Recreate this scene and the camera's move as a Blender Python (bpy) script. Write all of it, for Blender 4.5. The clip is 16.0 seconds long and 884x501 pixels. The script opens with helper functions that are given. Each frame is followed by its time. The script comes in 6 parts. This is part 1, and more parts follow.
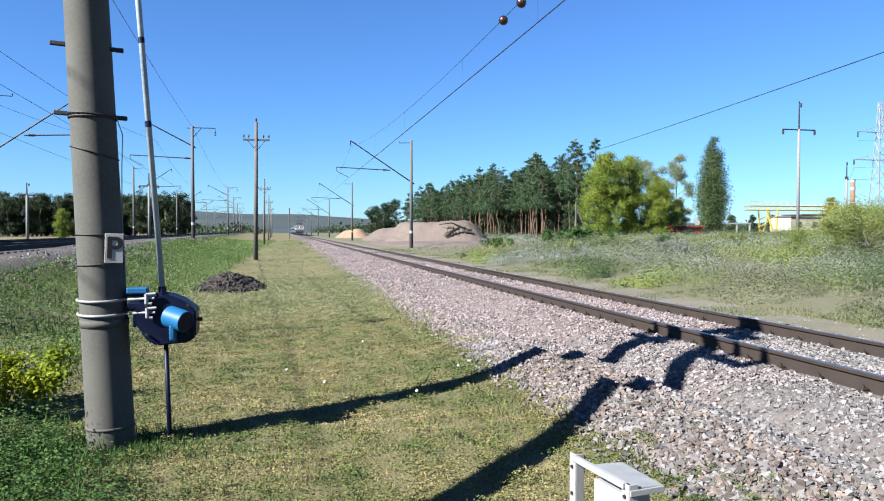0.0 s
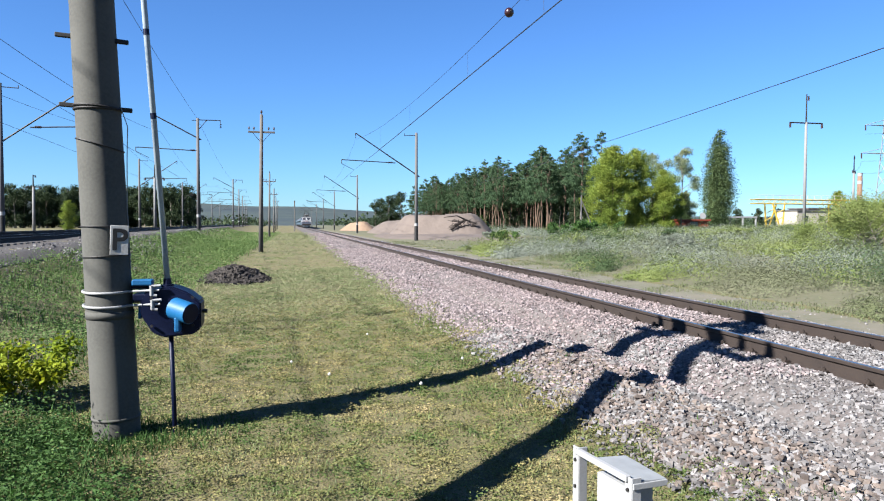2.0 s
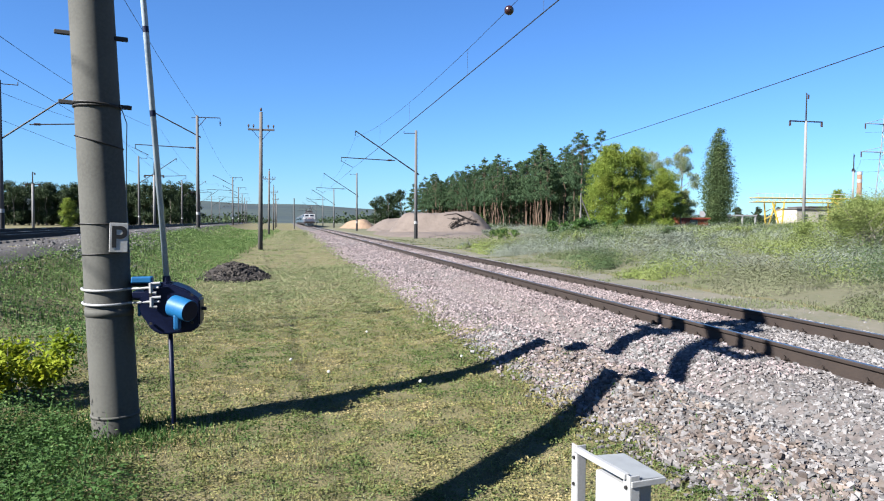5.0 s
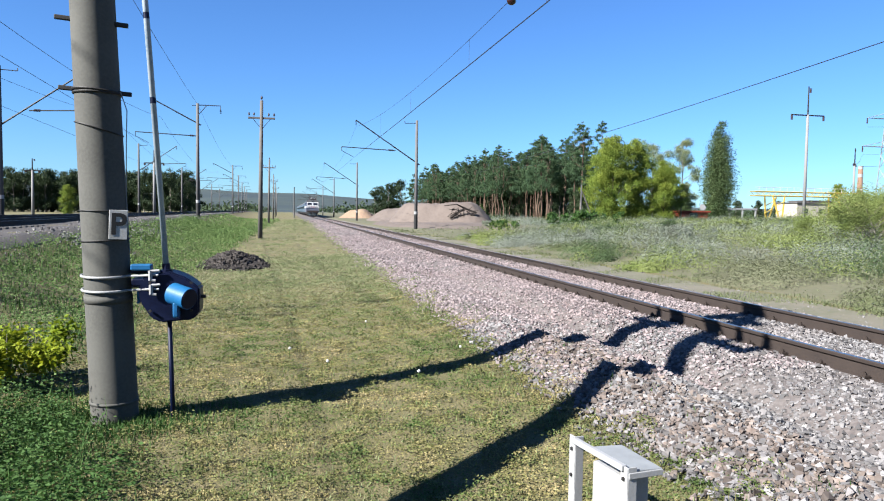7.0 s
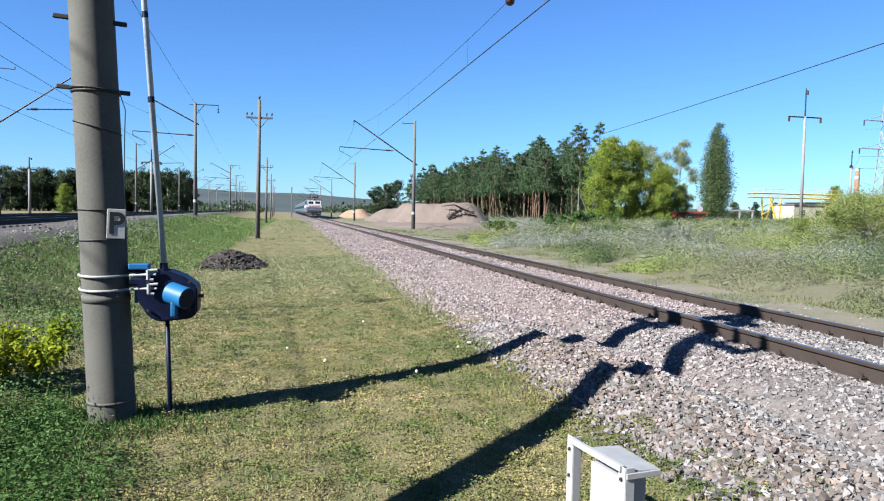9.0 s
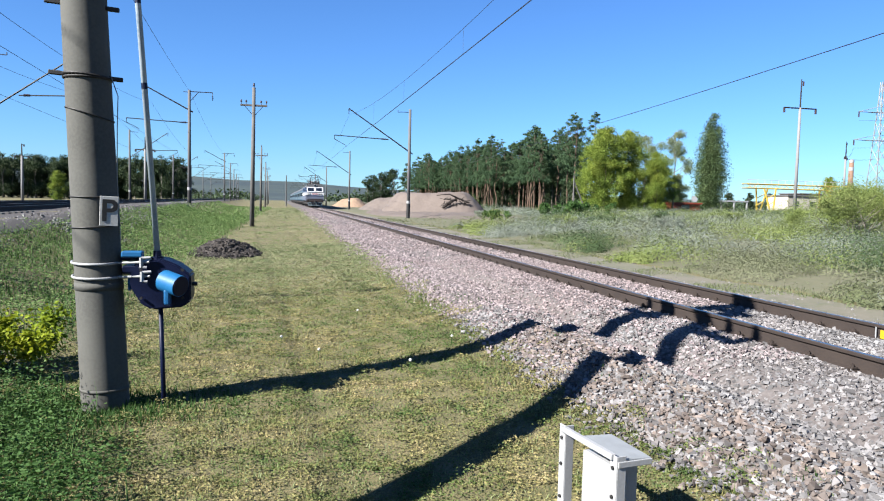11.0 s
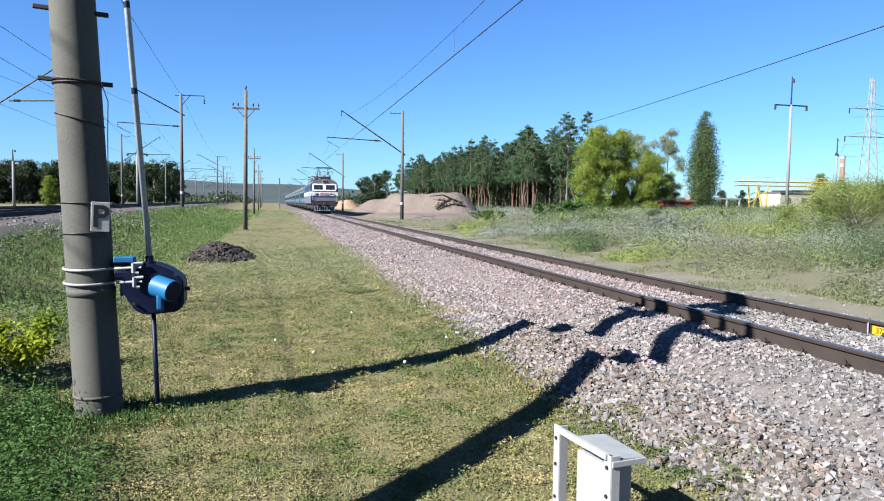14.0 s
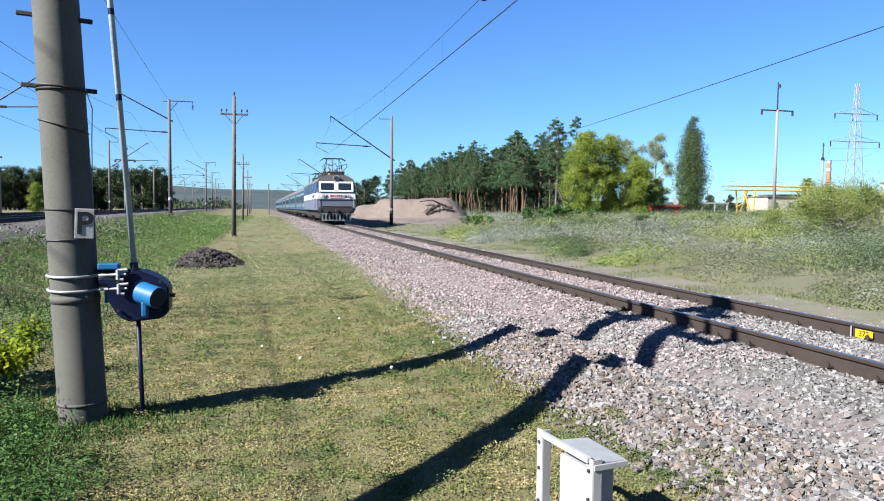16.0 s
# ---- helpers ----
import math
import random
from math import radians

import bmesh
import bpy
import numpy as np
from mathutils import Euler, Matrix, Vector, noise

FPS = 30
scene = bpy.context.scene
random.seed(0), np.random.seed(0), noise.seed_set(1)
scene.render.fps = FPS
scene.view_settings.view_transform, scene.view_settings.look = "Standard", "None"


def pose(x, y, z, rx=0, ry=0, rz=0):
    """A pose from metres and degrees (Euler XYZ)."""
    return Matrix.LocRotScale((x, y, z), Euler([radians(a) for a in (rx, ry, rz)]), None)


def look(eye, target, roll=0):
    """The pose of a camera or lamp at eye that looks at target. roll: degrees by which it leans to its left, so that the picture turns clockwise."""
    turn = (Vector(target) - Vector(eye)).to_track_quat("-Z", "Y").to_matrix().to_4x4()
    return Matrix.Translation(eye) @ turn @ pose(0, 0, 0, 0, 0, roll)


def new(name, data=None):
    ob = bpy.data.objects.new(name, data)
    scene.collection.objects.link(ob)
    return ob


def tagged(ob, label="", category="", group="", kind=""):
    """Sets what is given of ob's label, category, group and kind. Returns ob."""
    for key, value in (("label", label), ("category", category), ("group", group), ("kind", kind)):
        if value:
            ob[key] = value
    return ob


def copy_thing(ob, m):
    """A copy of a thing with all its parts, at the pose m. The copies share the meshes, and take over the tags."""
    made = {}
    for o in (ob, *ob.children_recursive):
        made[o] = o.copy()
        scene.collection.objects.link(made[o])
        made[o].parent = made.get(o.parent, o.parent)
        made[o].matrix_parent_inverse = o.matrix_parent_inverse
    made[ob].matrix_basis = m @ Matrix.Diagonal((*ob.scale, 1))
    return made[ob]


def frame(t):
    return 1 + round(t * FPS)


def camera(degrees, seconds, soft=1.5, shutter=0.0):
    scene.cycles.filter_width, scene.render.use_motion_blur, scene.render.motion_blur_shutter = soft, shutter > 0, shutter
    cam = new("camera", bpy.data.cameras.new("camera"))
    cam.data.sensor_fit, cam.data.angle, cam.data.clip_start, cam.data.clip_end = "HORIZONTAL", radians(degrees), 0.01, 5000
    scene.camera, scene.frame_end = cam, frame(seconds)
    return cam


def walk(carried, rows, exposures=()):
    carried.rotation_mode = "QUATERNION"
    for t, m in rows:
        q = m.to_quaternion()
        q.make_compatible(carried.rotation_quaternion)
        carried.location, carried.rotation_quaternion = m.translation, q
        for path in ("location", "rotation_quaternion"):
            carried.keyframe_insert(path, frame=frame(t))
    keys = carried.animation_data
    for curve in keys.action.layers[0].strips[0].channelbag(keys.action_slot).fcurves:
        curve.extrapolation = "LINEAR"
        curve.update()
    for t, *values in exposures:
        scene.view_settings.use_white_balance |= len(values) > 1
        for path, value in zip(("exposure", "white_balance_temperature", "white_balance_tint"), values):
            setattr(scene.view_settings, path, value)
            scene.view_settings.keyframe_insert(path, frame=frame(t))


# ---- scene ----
EYE = 1.75
LENS = 64.0
cam = camera(LENS, 16.0, soft=1.1)
PATH = [
    (0.0, pose(0.000, 0.000, 1.750, 88.471, 0.000, -12.620)),
    (0.5, pose(0.000, 0.003, 1.754, 88.136, -0.026, -12.337)),
    (1.0, pose(0.000, 0.001, 1.748, 88.135, -0.084, -12.150)),
    (1.5, pose(0.002, -0.003, 1.749, 88.082, -0.023, -12.156)),
    (2.0, pose(0.005, 0.001, 1.750, 87.891, -0.160, -12.215)),
    (2.5, pose(0.004, -0.000, 1.754, 87.659, -0.156, -12.352)),
    (3.0, pose(0.007, -0.003, 1.751, 87.917, -0.054, -12.339)),
    (3.5, pose(0.007, -0.002, 1.754, 87.741, -0.006, -12.671)),
    (4.0, pose(0.006, -0.007, 1.753, 87.752, -0.154, -12.345)),
    (6.5, pose(0.008, 0.010, 1.748, 87.187, -0.424, -12.163)),
    (7.0, pose(0.006, 0.005, 1.748, 86.958, -0.821, -12.248)),
    (7.5, pose(0.004, 0.006, 1.746, 87.120, -0.857, -12.392)),
    (8.0, pose(-0.001, -0.000, 1.749, 87.039, -0.908, -12.466)),
    (8.5, pose(0.006, 0.008, 1.745, 86.772, -0.972, -12.580)),
    (9.0, pose(-0.001, 0.004, 1.747, 86.994, -1.031, -12.446)),
    (11.5, pose(0.005, 0.006, 1.745, 85.970, -1.444, -12.969)),
    (12.0, pose(0.002, 0.011, 1.745, 85.943, -1.525, -13.024)),
    (12.5, pose(0.002, 0.005, 1.749, 86.173, -1.378, -13.003)),
    (13.0, pose(0.011, 0.001, 1.751, 86.250, -1.031, -13.284)),
    (13.5, pose(0.010, 0.006, 1.750, 86.334, -0.999, -13.329)),
    (14.0, pose(0.015, 0.000, 1.753, 86.202, -0.659, -13.357)),
    (14.5, pose(0.025, -0.006, 1.754, 86.717, -0.729, -13.627)),
    (15.0, pose(0.032, -0.013, 1.755, 86.467, -0.686, -13.982)),
    (15.5, pose(0.038, -0.015, 1.752, 86.329, -0.626, -14.054)),
    (16.0, pose(0.047, -0.029, 1.756, 86.635, -0.480, -14.176)),
]
walk(cam, PATH)

# ---- light ----
SUN_E = 36.0
SUN_WAY = Vector((0.934 * math.cos(radians(SUN_E)), 0.358 * math.cos(radians(SUN_E)), -math.sin(radians(SUN_E))))
world = bpy.data.worlds.new("sky")
scene.world = world
world.use_nodes = True
_n, _l = world.node_tree.nodes, world.node_tree.links
_sky = _n.new("ShaderNodeTexSky")
_sky.sky_type = "NISHITA"
_sky.sun_disc = False
_sky.sun_elevation = radians(SUN_E)
_sky.sun_rotation = math.atan2(-0.934, -0.358)
_sky.altitude = 100
_sky.air_density = 1.0
_sky.dust_density = 0.12
_sky.ozone_density = 3.0
_bg = _n["Background"]
_bg.inputs["Strength"].default_value = 0.051
_tint = _n.new("ShaderNodeMix")
_tint.data_type, _tint.blend_type = "RGBA", "MULTIPLY"
_tint.inputs["Factor"].default_value = 1.0
_tint.inputs["B"].default_value = (0.288, 0.478, 0.74, 1)
_l.new(_sky.outputs[0], _tint.inputs["A"])
_l.new(_tint.outputs["Result"], _bg.inputs["Color"])
_sun = new("sun", bpy.data.lights.new("sun", "SUN"))
_sun.data.energy = 5.0
_sun.data.angle = radians(0.53)
_sun.data.color = (1.0, 0.972, 0.93)
_sun.matrix_world = look((0, 0, 50), Vector((0, 0, 50)) + SUN_WAY)
scene.view_settings.exposure = 2.32

# ---- materials ----
def mat(name, a, b=None, c=None, rough=0.8, metal=0.0, scale=8.0, fine=60.0, bump=0.0, island=0.0, objvar=0.0, spec=0.3, trans=0.0):
    """A surface that wanders between the colours a, b and c at two scales, with fine relief."""
    m = bpy.data.materials.new(name)
    m.use_nodes = True
    n, l = m.node_tree.nodes, m.node_tree.links
    p = n["Principled BSDF"]
    b, c = b or tuple(v * 0.75 for v in a), c or a
    geo = n.new("ShaderNodeNewGeometry")
    tc = n.new("ShaderNodeTexCoord")
    big, small = n.new("ShaderNodeTexNoise"), n.new("ShaderNodeTexNoise")
    for t, s in ((big, scale), (small, fine)):
        t.inputs["Scale"].default_value = s
        t.inputs["Detail"].default_value = 5
        l.new(tc.outputs["Object"], t.inputs["Vector"])
    r1, r2 = n.new("ShaderNodeMapRange"), n.new("ShaderNodeMapRange")
    for r, t in ((r1, big), (r2, small)):
        r.inputs["From Min"].default_value, r.inputs["From Max"].default_value = 0.35, 0.65
        l.new(t.outputs["Fac"], r.inputs["Value"])
    m1, m2 = n.new("ShaderNodeMix"), n.new("ShaderNodeMix")
    m1.data_type = m2.data_type = "RGBA"
    m1.inputs["A"].default_value, m1.inputs["B"].default_value = (*a, 1), (*b, 1)
    l.new(r1.outputs[0], m1.inputs["Factor"])
    m2.inputs["B"].default_value = (*c, 1)
    half = n.new("ShaderNodeMath")
    half.operation = "MULTIPLY"
    half.inputs[1].default_value = 0.6
    l.new(r2.outputs[0], half.inputs[0])
    l.new(half.outputs[0], m2.inputs["Factor"])
    l.new(m1.outputs["Result"], m2.inputs["A"])
    col = m2.outputs["Result"]
    if island or objvar:
        rnd = geo.outputs["Random Per Island"]
        if objvar:
            rnd = n.new("ShaderNodeObjectInfo").outputs["Random"]
        amount = island or objvar
        hs = n.new("ShaderNodeHueSaturation")
        mr = n.new("ShaderNodeMapRange")
        mr.inputs["To Min"].default_value, mr.inputs["To Max"].default_value = 1 - amount, 1 + amount
        l.new(rnd, mr.inputs["Value"])
        l.new(mr.outputs[0], hs.inputs["Value"])
        l.new(col, hs.inputs["Color"])
        col = hs.outputs["Color"]
    l.new(col, p.inputs["Base Color"])
    p.inputs["Metallic"].default_value = metal
    p.inputs["Specular IOR Level"].default_value = spec
    rr = n.new("ShaderNodeMapRange")
    rr.inputs["To Min"].default_value, rr.inputs["To Max"].default_value = max(rough - 0.12, 0.03), min(rough + 0.12, 1)
    l.new(small.outputs["Fac"], rr.inputs["Value"])
    l.new(rr.outputs[0], p.inputs["Roughness"])
    if bump:
        bp = n.new("ShaderNodeBump")
        bp.inputs["Strength"].default_value = bump
        bp.inputs["Distance"].default_value = 0.02
        l.new(small.outputs["Fac"], bp.inputs["Height"])
        l.new(bp.outputs[0], p.inputs["Normal"])
    if trans:
        out = n["Material Output"]
        tr, ms = n.new("ShaderNodeBsdfTranslucent"), n.new("ShaderNodeMixShader")
        l.new(col, tr.inputs["Color"])
        ms.inputs[0].default_value = trans
        l.new(p.outputs[0], ms.inputs[1])
        l.new(tr.outputs[0], ms.inputs[2])
        l.new(ms.outputs[0], out.inputs["Surface"])
    return m


def leafy(name, cols, trans=0.3, big=0.15, rough=0.75, single=0.45, fine=0.0):
    """Leaves or blades: a colour for each leaf from a ramp, shifted by patches."""
    m = bpy.data.materials.new(name)
    m.use_nodes = True
    n, l = m.node_tree.nodes, m.node_tree.links
    p = n["Principled BSDF"]
    geo, tc = n.new("ShaderNodeNewGeometry"), n.new("ShaderNodeTexCoord")
    noi = n.new("ShaderNodeTexNoise")
    noi.inputs["Scale"].default_value = big
    noi.inputs["Detail"].default_value = 4
    l.new(tc.outputs["Object"], noi.inputs["Vector"])
    spread = n.new("ShaderNodeMapRange")
    spread.inputs["From Min"].default_value, spread.inputs["From Max"].default_value = 0.36, 0.64
    l.new(noi.outputs["Fac"], spread.inputs["Value"])
    mix = n.new("ShaderNodeMix")
    mix.inputs["Factor"].default_value = single
    patch = spread.outputs[0]
    if fine:
        noi2, two = n.new("ShaderNodeTexNoise"), n.new("ShaderNodeMix")
        noi2.inputs["Scale"].default_value = fine
        noi2.inputs["Detail"].default_value = 3
        l.new(tc.outputs["Object"], noi2.inputs["Vector"])
        spread2 = n.new("ShaderNodeMapRange")
        spread2.inputs["From Min"].default_value, spread2.inputs["From Max"].default_value = 0.34, 0.66
        l.new(noi2.outputs["Fac"], spread2.inputs["Value"])
        two.inputs["Factor"].default_value = 0.45
        l.new(patch, two.inputs["A"])
        l.new(spread2.outputs[0], two.inputs["B"])
        patch = two.outputs["Result"]
    l.new(patch, mix.inputs["A"])
    l.new(geo.outputs["Random Per Island"], mix.inputs["B"])
    ramp = n.new("ShaderNodeValToRGB")
    el = ramp.color_ramp.elements
    for i, cl in enumerate(cols):
        e = el[i] if i < 2 else el.new(1.0)
        e.position = i / (len(cols) - 1)
        e.color = (*cl, 1)
    l.new(mix.outputs["Result"], ramp.inputs[0])
    l.new(ramp.outputs[0], p.inputs["Base Color"])
    p.inputs["Roughness"].default_value = rough
    p.inputs["Specular IOR Level"].default_value = 0.2
    tr, ms = n.new("ShaderNodeBsdfTranslucent"), n.new("ShaderNodeMixShader")
    l.new(ramp.outputs[0], tr.inputs["Color"])
    ms.inputs[0].default_value = trans
    l.new(p.outputs[0], ms.inputs[1])
    l.new(tr.outputs[0], ms.inputs[2])
    l.new(ms.outputs[0], n["Material Output"].inputs["Surface"])
    return m


M = dict(
    concrete=mat("concrete", (0.0485, 0.0485, 0.0431), (0.0344, 0.0344, 0.0306), (0.0598, 0.0598, 0.0531), 0.85, scale=2.2, fine=45, bump=0.04),
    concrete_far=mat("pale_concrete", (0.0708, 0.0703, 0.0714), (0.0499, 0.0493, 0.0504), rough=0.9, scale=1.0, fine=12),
    black_paint=mat("black_paint", (0.00551, 0.00551, 0.00588), (0.011, 0.011, 0.011), rough=0.6, scale=3),
    white_paint=mat("white_paint", (0.181, 0.185, 0.189), (0.149, 0.153, 0.153), (0.198, 0.198, 0.202), 0.5, scale=5, fine=70, bump=0.05),
    dirty_white=mat("dirty_white_paint", (0.294, 0.294, 0.285), (0.186, 0.182, 0.167), (0.321, 0.321, 0.313), 0.55, scale=7, fine=90, bump=0.08),
    navy=mat("dark_blue_paint", (0.00126, 0.00298, 0.0155), (0.000917, 0.00206, 0.0104), (0.00183, 0.00487, 0.0213), 0.45, scale=9, fine=80, bump=0.05, spec=0.15),
    sky_blue=mat("bright_blue_paint", (0.005, 0.0624, 0.155), (0.00375, 0.0474, 0.125), (0.00748, 0.0748, 0.17), 0.5, scale=9, fine=80, spec=0.2),
    pipe=mat("pale_pipe_paint", (0.22, 0.265, 0.3), (0.129, 0.173, 0.213), (0.273, 0.3, 0.318), 0.45, scale=4, fine=50, bump=0.05),
    galv=mat("galvanised_steel", (0.154, 0.165, 0.173), (0.121, 0.129, 0.136), rough=0.7, metal=0.1, scale=12, fine=90),
    iron=mat("dark_iron", (0.0165, 0.0165, 0.0176), (0.011, 0.0103, 0.00992), (0.022, 0.0202, 0.0184), 0.6, metal=0.3, scale=6, fine=70),
    rail_side=mat("rusty_rail_steel", (0.0213, 0.0158, 0.0132), (0.0147, 0.011, 0.00992), (0.0294, 0.0209, 0.0165), 0.75, metal=0.2, scale=4, fine=60, bump=0.1),
    rail_top=mat("worn_rail_steel", (0.154, 0.154, 0.162), (0.125, 0.125, 0.129), rough=0.28, metal=0.9, scale=5, fine=90),
    sleeper=mat("sleeper_concrete", (0.121, 0.114, 0.107), (0.0881, 0.0808, 0.0735), rough=0.9, scale=5, fine=60, bump=0.2),
    stone=mat("ballast_stone", (0.0931, 0.0912, 0.0921), (0.0808, 0.0712, 0.0684), (0.122, 0.12, 0.122), 0.9, scale=0.7, fine=25, bump=0.2, island=0.58),
    brown_stone=mat("brown_ballast_stone", (0.085, 0.068, 0.058), (0.07, 0.052, 0.043), (0.105, 0.092, 0.085), 0.9, scale=0.7, fine=25, bump=0.2, island=0.5),
    pink_stone=mat("pinkish_ballast_stone", (0.13, 0.107, 0.107), (0.108, 0.081, 0.078), (0.148, 0.13, 0.133), 0.9, scale=0.5, fine=25, bump=0.2, island=0.58),
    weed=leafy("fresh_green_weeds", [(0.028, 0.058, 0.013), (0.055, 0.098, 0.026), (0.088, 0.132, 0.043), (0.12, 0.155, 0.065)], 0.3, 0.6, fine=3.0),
    ballast=mat("ballast_bed", (0.0646, 0.0572, 0.0546), (0.0496, 0.0421, 0.0397), (0.0992, 0.0892, 0.0866), 0.95, scale=2.5, fine=22, bump=1.0),
    wood=mat("weathered_wood", (0.0656, 0.063, 0.0604), (0.042, 0.0404, 0.0383), (0.0866, 0.0829, 0.0787), 0.9, scale=3, fine=40),
    wire=mat("wire_metal", (0.0184, 0.0191, 0.0202), (0.0129, 0.0129, 0.0147), rough=0.5, metal=0.4, scale=2),
    ball=mat("dark_red_ball", (0.0184, 0.00441, 0.00514), (0.011, 0.00367, 0.00367), rough=0.25, scale=6, spec=0.6),
    porcelain=mat("brown_insulator", (0.0331, 0.0184, 0.0147), (0.0184, 0.011, 0.00918), rough=0.25, scale=8, spec=0.6),
    earth=mat("mound_gravel", (0.0774, 0.0617, 0.0525), (0.059, 0.0466, 0.0394), (0.0952, 0.0774, 0.0669), 0.95, scale=0.35, fine=5, bump=0.8),
    sand=mat("orange_sand", (0.154, 0.103, 0.0661), (0.121, 0.0771, 0.0514), (0.176, 0.125, 0.0845), 0.95, scale=0.4, fine=6, bump=0.5),
    pile=mat("dark_slag", (0.0184, 0.0154, 0.014), (0.0312, 0.0257, 0.022), (0.011, 0.00992, 0.00918), 0.95, scale=3, fine=20, bump=0.5, island=0.5),
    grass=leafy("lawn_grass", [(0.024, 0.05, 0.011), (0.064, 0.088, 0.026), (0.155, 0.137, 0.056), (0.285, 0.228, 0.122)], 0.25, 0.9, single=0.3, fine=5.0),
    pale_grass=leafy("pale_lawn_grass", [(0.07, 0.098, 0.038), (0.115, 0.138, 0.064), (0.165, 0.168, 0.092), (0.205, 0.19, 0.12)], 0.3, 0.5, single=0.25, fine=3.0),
    meadow=leafy("meadow_weeds", [(0.0588, 0.0918, 0.0294), (0.0992, 0.132, 0.0514), (0.147, 0.169, 0.0808), (0.176, 0.176, 0.0992)], 0.35, 0.3, single=0.3),
    turf=leafy("turf_leaves", [(0.022, 0.05, 0.01), (0.058, 0.084, 0.022), (0.145, 0.128, 0.052), (0.28, 0.222, 0.12)], 0.2, 0.9, single=0.3, fine=5.0),
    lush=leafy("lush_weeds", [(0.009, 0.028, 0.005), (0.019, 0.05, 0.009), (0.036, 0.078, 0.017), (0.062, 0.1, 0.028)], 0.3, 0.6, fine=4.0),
    yellow_bush=leafy("yellow_green_leaves", [(0.0808, 0.125, 0.00551), (0.132, 0.169, 0.00735), (0.184, 0.191, 0.011)], 0.35, 2.0),
    steppe=leafy("steppe_weeds", [(0.0467, 0.0662, 0.0234), (0.0818, 0.0969, 0.0452), (0.109, 0.117, 0.0701), (0.128, 0.128, 0.0818)], 0.3, 0.3, single=0.12, fine=2.0),
    silver=leafy("silver_mugwort", [(0.088, 0.106, 0.0748), (0.132, 0.148, 0.121), (0.176, 0.189, 0.172)], 0.3, 0.5, single=0.12, fine=3.0),
    fresh=leafy("fresh_yellow_green_weeds", [(0.075, 0.108, 0.024), (0.122, 0.152, 0.045), (0.17, 0.188, 0.075)], 0.35, 0.5, single=0.12, fine=3.0),
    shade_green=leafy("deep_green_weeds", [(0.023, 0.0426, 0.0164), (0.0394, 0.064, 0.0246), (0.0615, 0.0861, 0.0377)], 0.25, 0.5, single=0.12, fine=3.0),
    pine=leafy("pine_needles", [(0.0235, 0.0486, 0.0235), (0.0377, 0.069, 0.0315), (0.0565, 0.0904, 0.0408)], 0.3, 0.2),
    leaf=leafy("broad_leaves", [(0.0639, 0.107, 0.0159), (0.117, 0.16, 0.0239), (0.181, 0.203, 0.0319)], 0.35, 0.3),
    willow=leafy("silvery_leaves", [(0.0845, 0.118, 0.0465), (0.136, 0.164, 0.0803), (0.19, 0.207, 0.123)], 0.35, 0.3),
    poplar=leafy("poplar_leaves", [(0.0347, 0.0595, 0.0223), (0.0545, 0.0844, 0.0323), (0.0844, 0.114, 0.0447)], 0.35, 0.4),
    forest=leafy("far_forest_leaves", [(0.0129, 0.0257, 0.011), (0.022, 0.0367, 0.0147), (0.0312, 0.0459, 0.0184)], 0.2, 0.1),
    bark=mat("pine_bark", (0.0735, 0.047, 0.0323), (0.05, 0.0353, 0.0265), (0.0971, 0.0646, 0.0441), 0.95, scale=1.2, fine=14, bump=0.4),
    pale_bark=mat("pale_bark", (0.121, 0.11, 0.0918), (0.0735, 0.0625, 0.0514), rough=0.95, scale=1.5, fine=14, bump=0.4),
    dead=mat("dry_wood", (0.0257, 0.0202, 0.0165), (0.0147, 0.0121, 0.011), rough=0.95, scale=3, fine=30),
    dark_bark=mat("dark_bark", (0.0331, 0.0276, 0.022), (0.022, 0.0184, 0.0147), rough=0.95, scale=1.5, fine=14),
    pole_grey=mat("grey_pole_concrete", (0.125, 0.125, 0.125), (0.0992, 0.0992, 0.0992), rough=0.9, scale=1.0, fine=12),
    steel_red=mat("rusty_red_paint", (0.0162, 0.0088, 0.0088), (0.0118, 0.00705, 0.00734), rough=0.7, scale=2),
    yellow=mat("yellow_paint", (0.294, 0.22, 0.042), (0.22, 0.147, 0.011), rough=0.55, scale=2, fine=20),
    plate_yellow=mat("yellow_plate", (0.276, 0.176, 0.00551), (0.239, 0.147, 0.00735), rough=0.5, scale=9),
    brick=mat("brick_wall", (0.118, 0.0676, 0.0441), (0.0968, 0.0558, 0.0382), (0.132, 0.088, 0.0646), 0.9, scale=0.6, fine=5),
    plaster=mat("pale_plaster", (0.273, 0.256, 0.22), (0.184, 0.169, 0.147), rough=0.9, scale=0.4, fine=3),
    red=mat("red_paint", (0.147, 0.0257, 0.0129), (0.11, 0.022, 0.011), rough=0.7, scale=1),
    # Bluish base colour: the haze over the far wooded hills is painted in.
    hazy_hill=mat("far_woods", (0.0117, 0.0207, 0.0243), (0.0248, 0.036, 0.0297), (0.0081, 0.0162, 0.0203), 1.0, scale=0.004, fine=0.02),
    # Much darker than the ballast of the near track.
    dark_bed=mat("dark_ballast", (0.022, 0.02, 0.019), (0.033, 0.029, 0.026), (0.045, 0.04, 0.037), 0.95, scale=1.5, fine=12, bump=0.8),
    loco_blue=mat("locomotive_blue", (0.0141, 0.0297, 0.0719), (0.0109, 0.0234, 0.0593), rough=0.35, scale=0.7, fine=6, spec=0.5),
    loco_white=mat("locomotive_white", (0.359, 0.359, 0.364), (0.31, 0.31, 0.31), rough=0.4, scale=0.8, fine=7, spec=0.5),
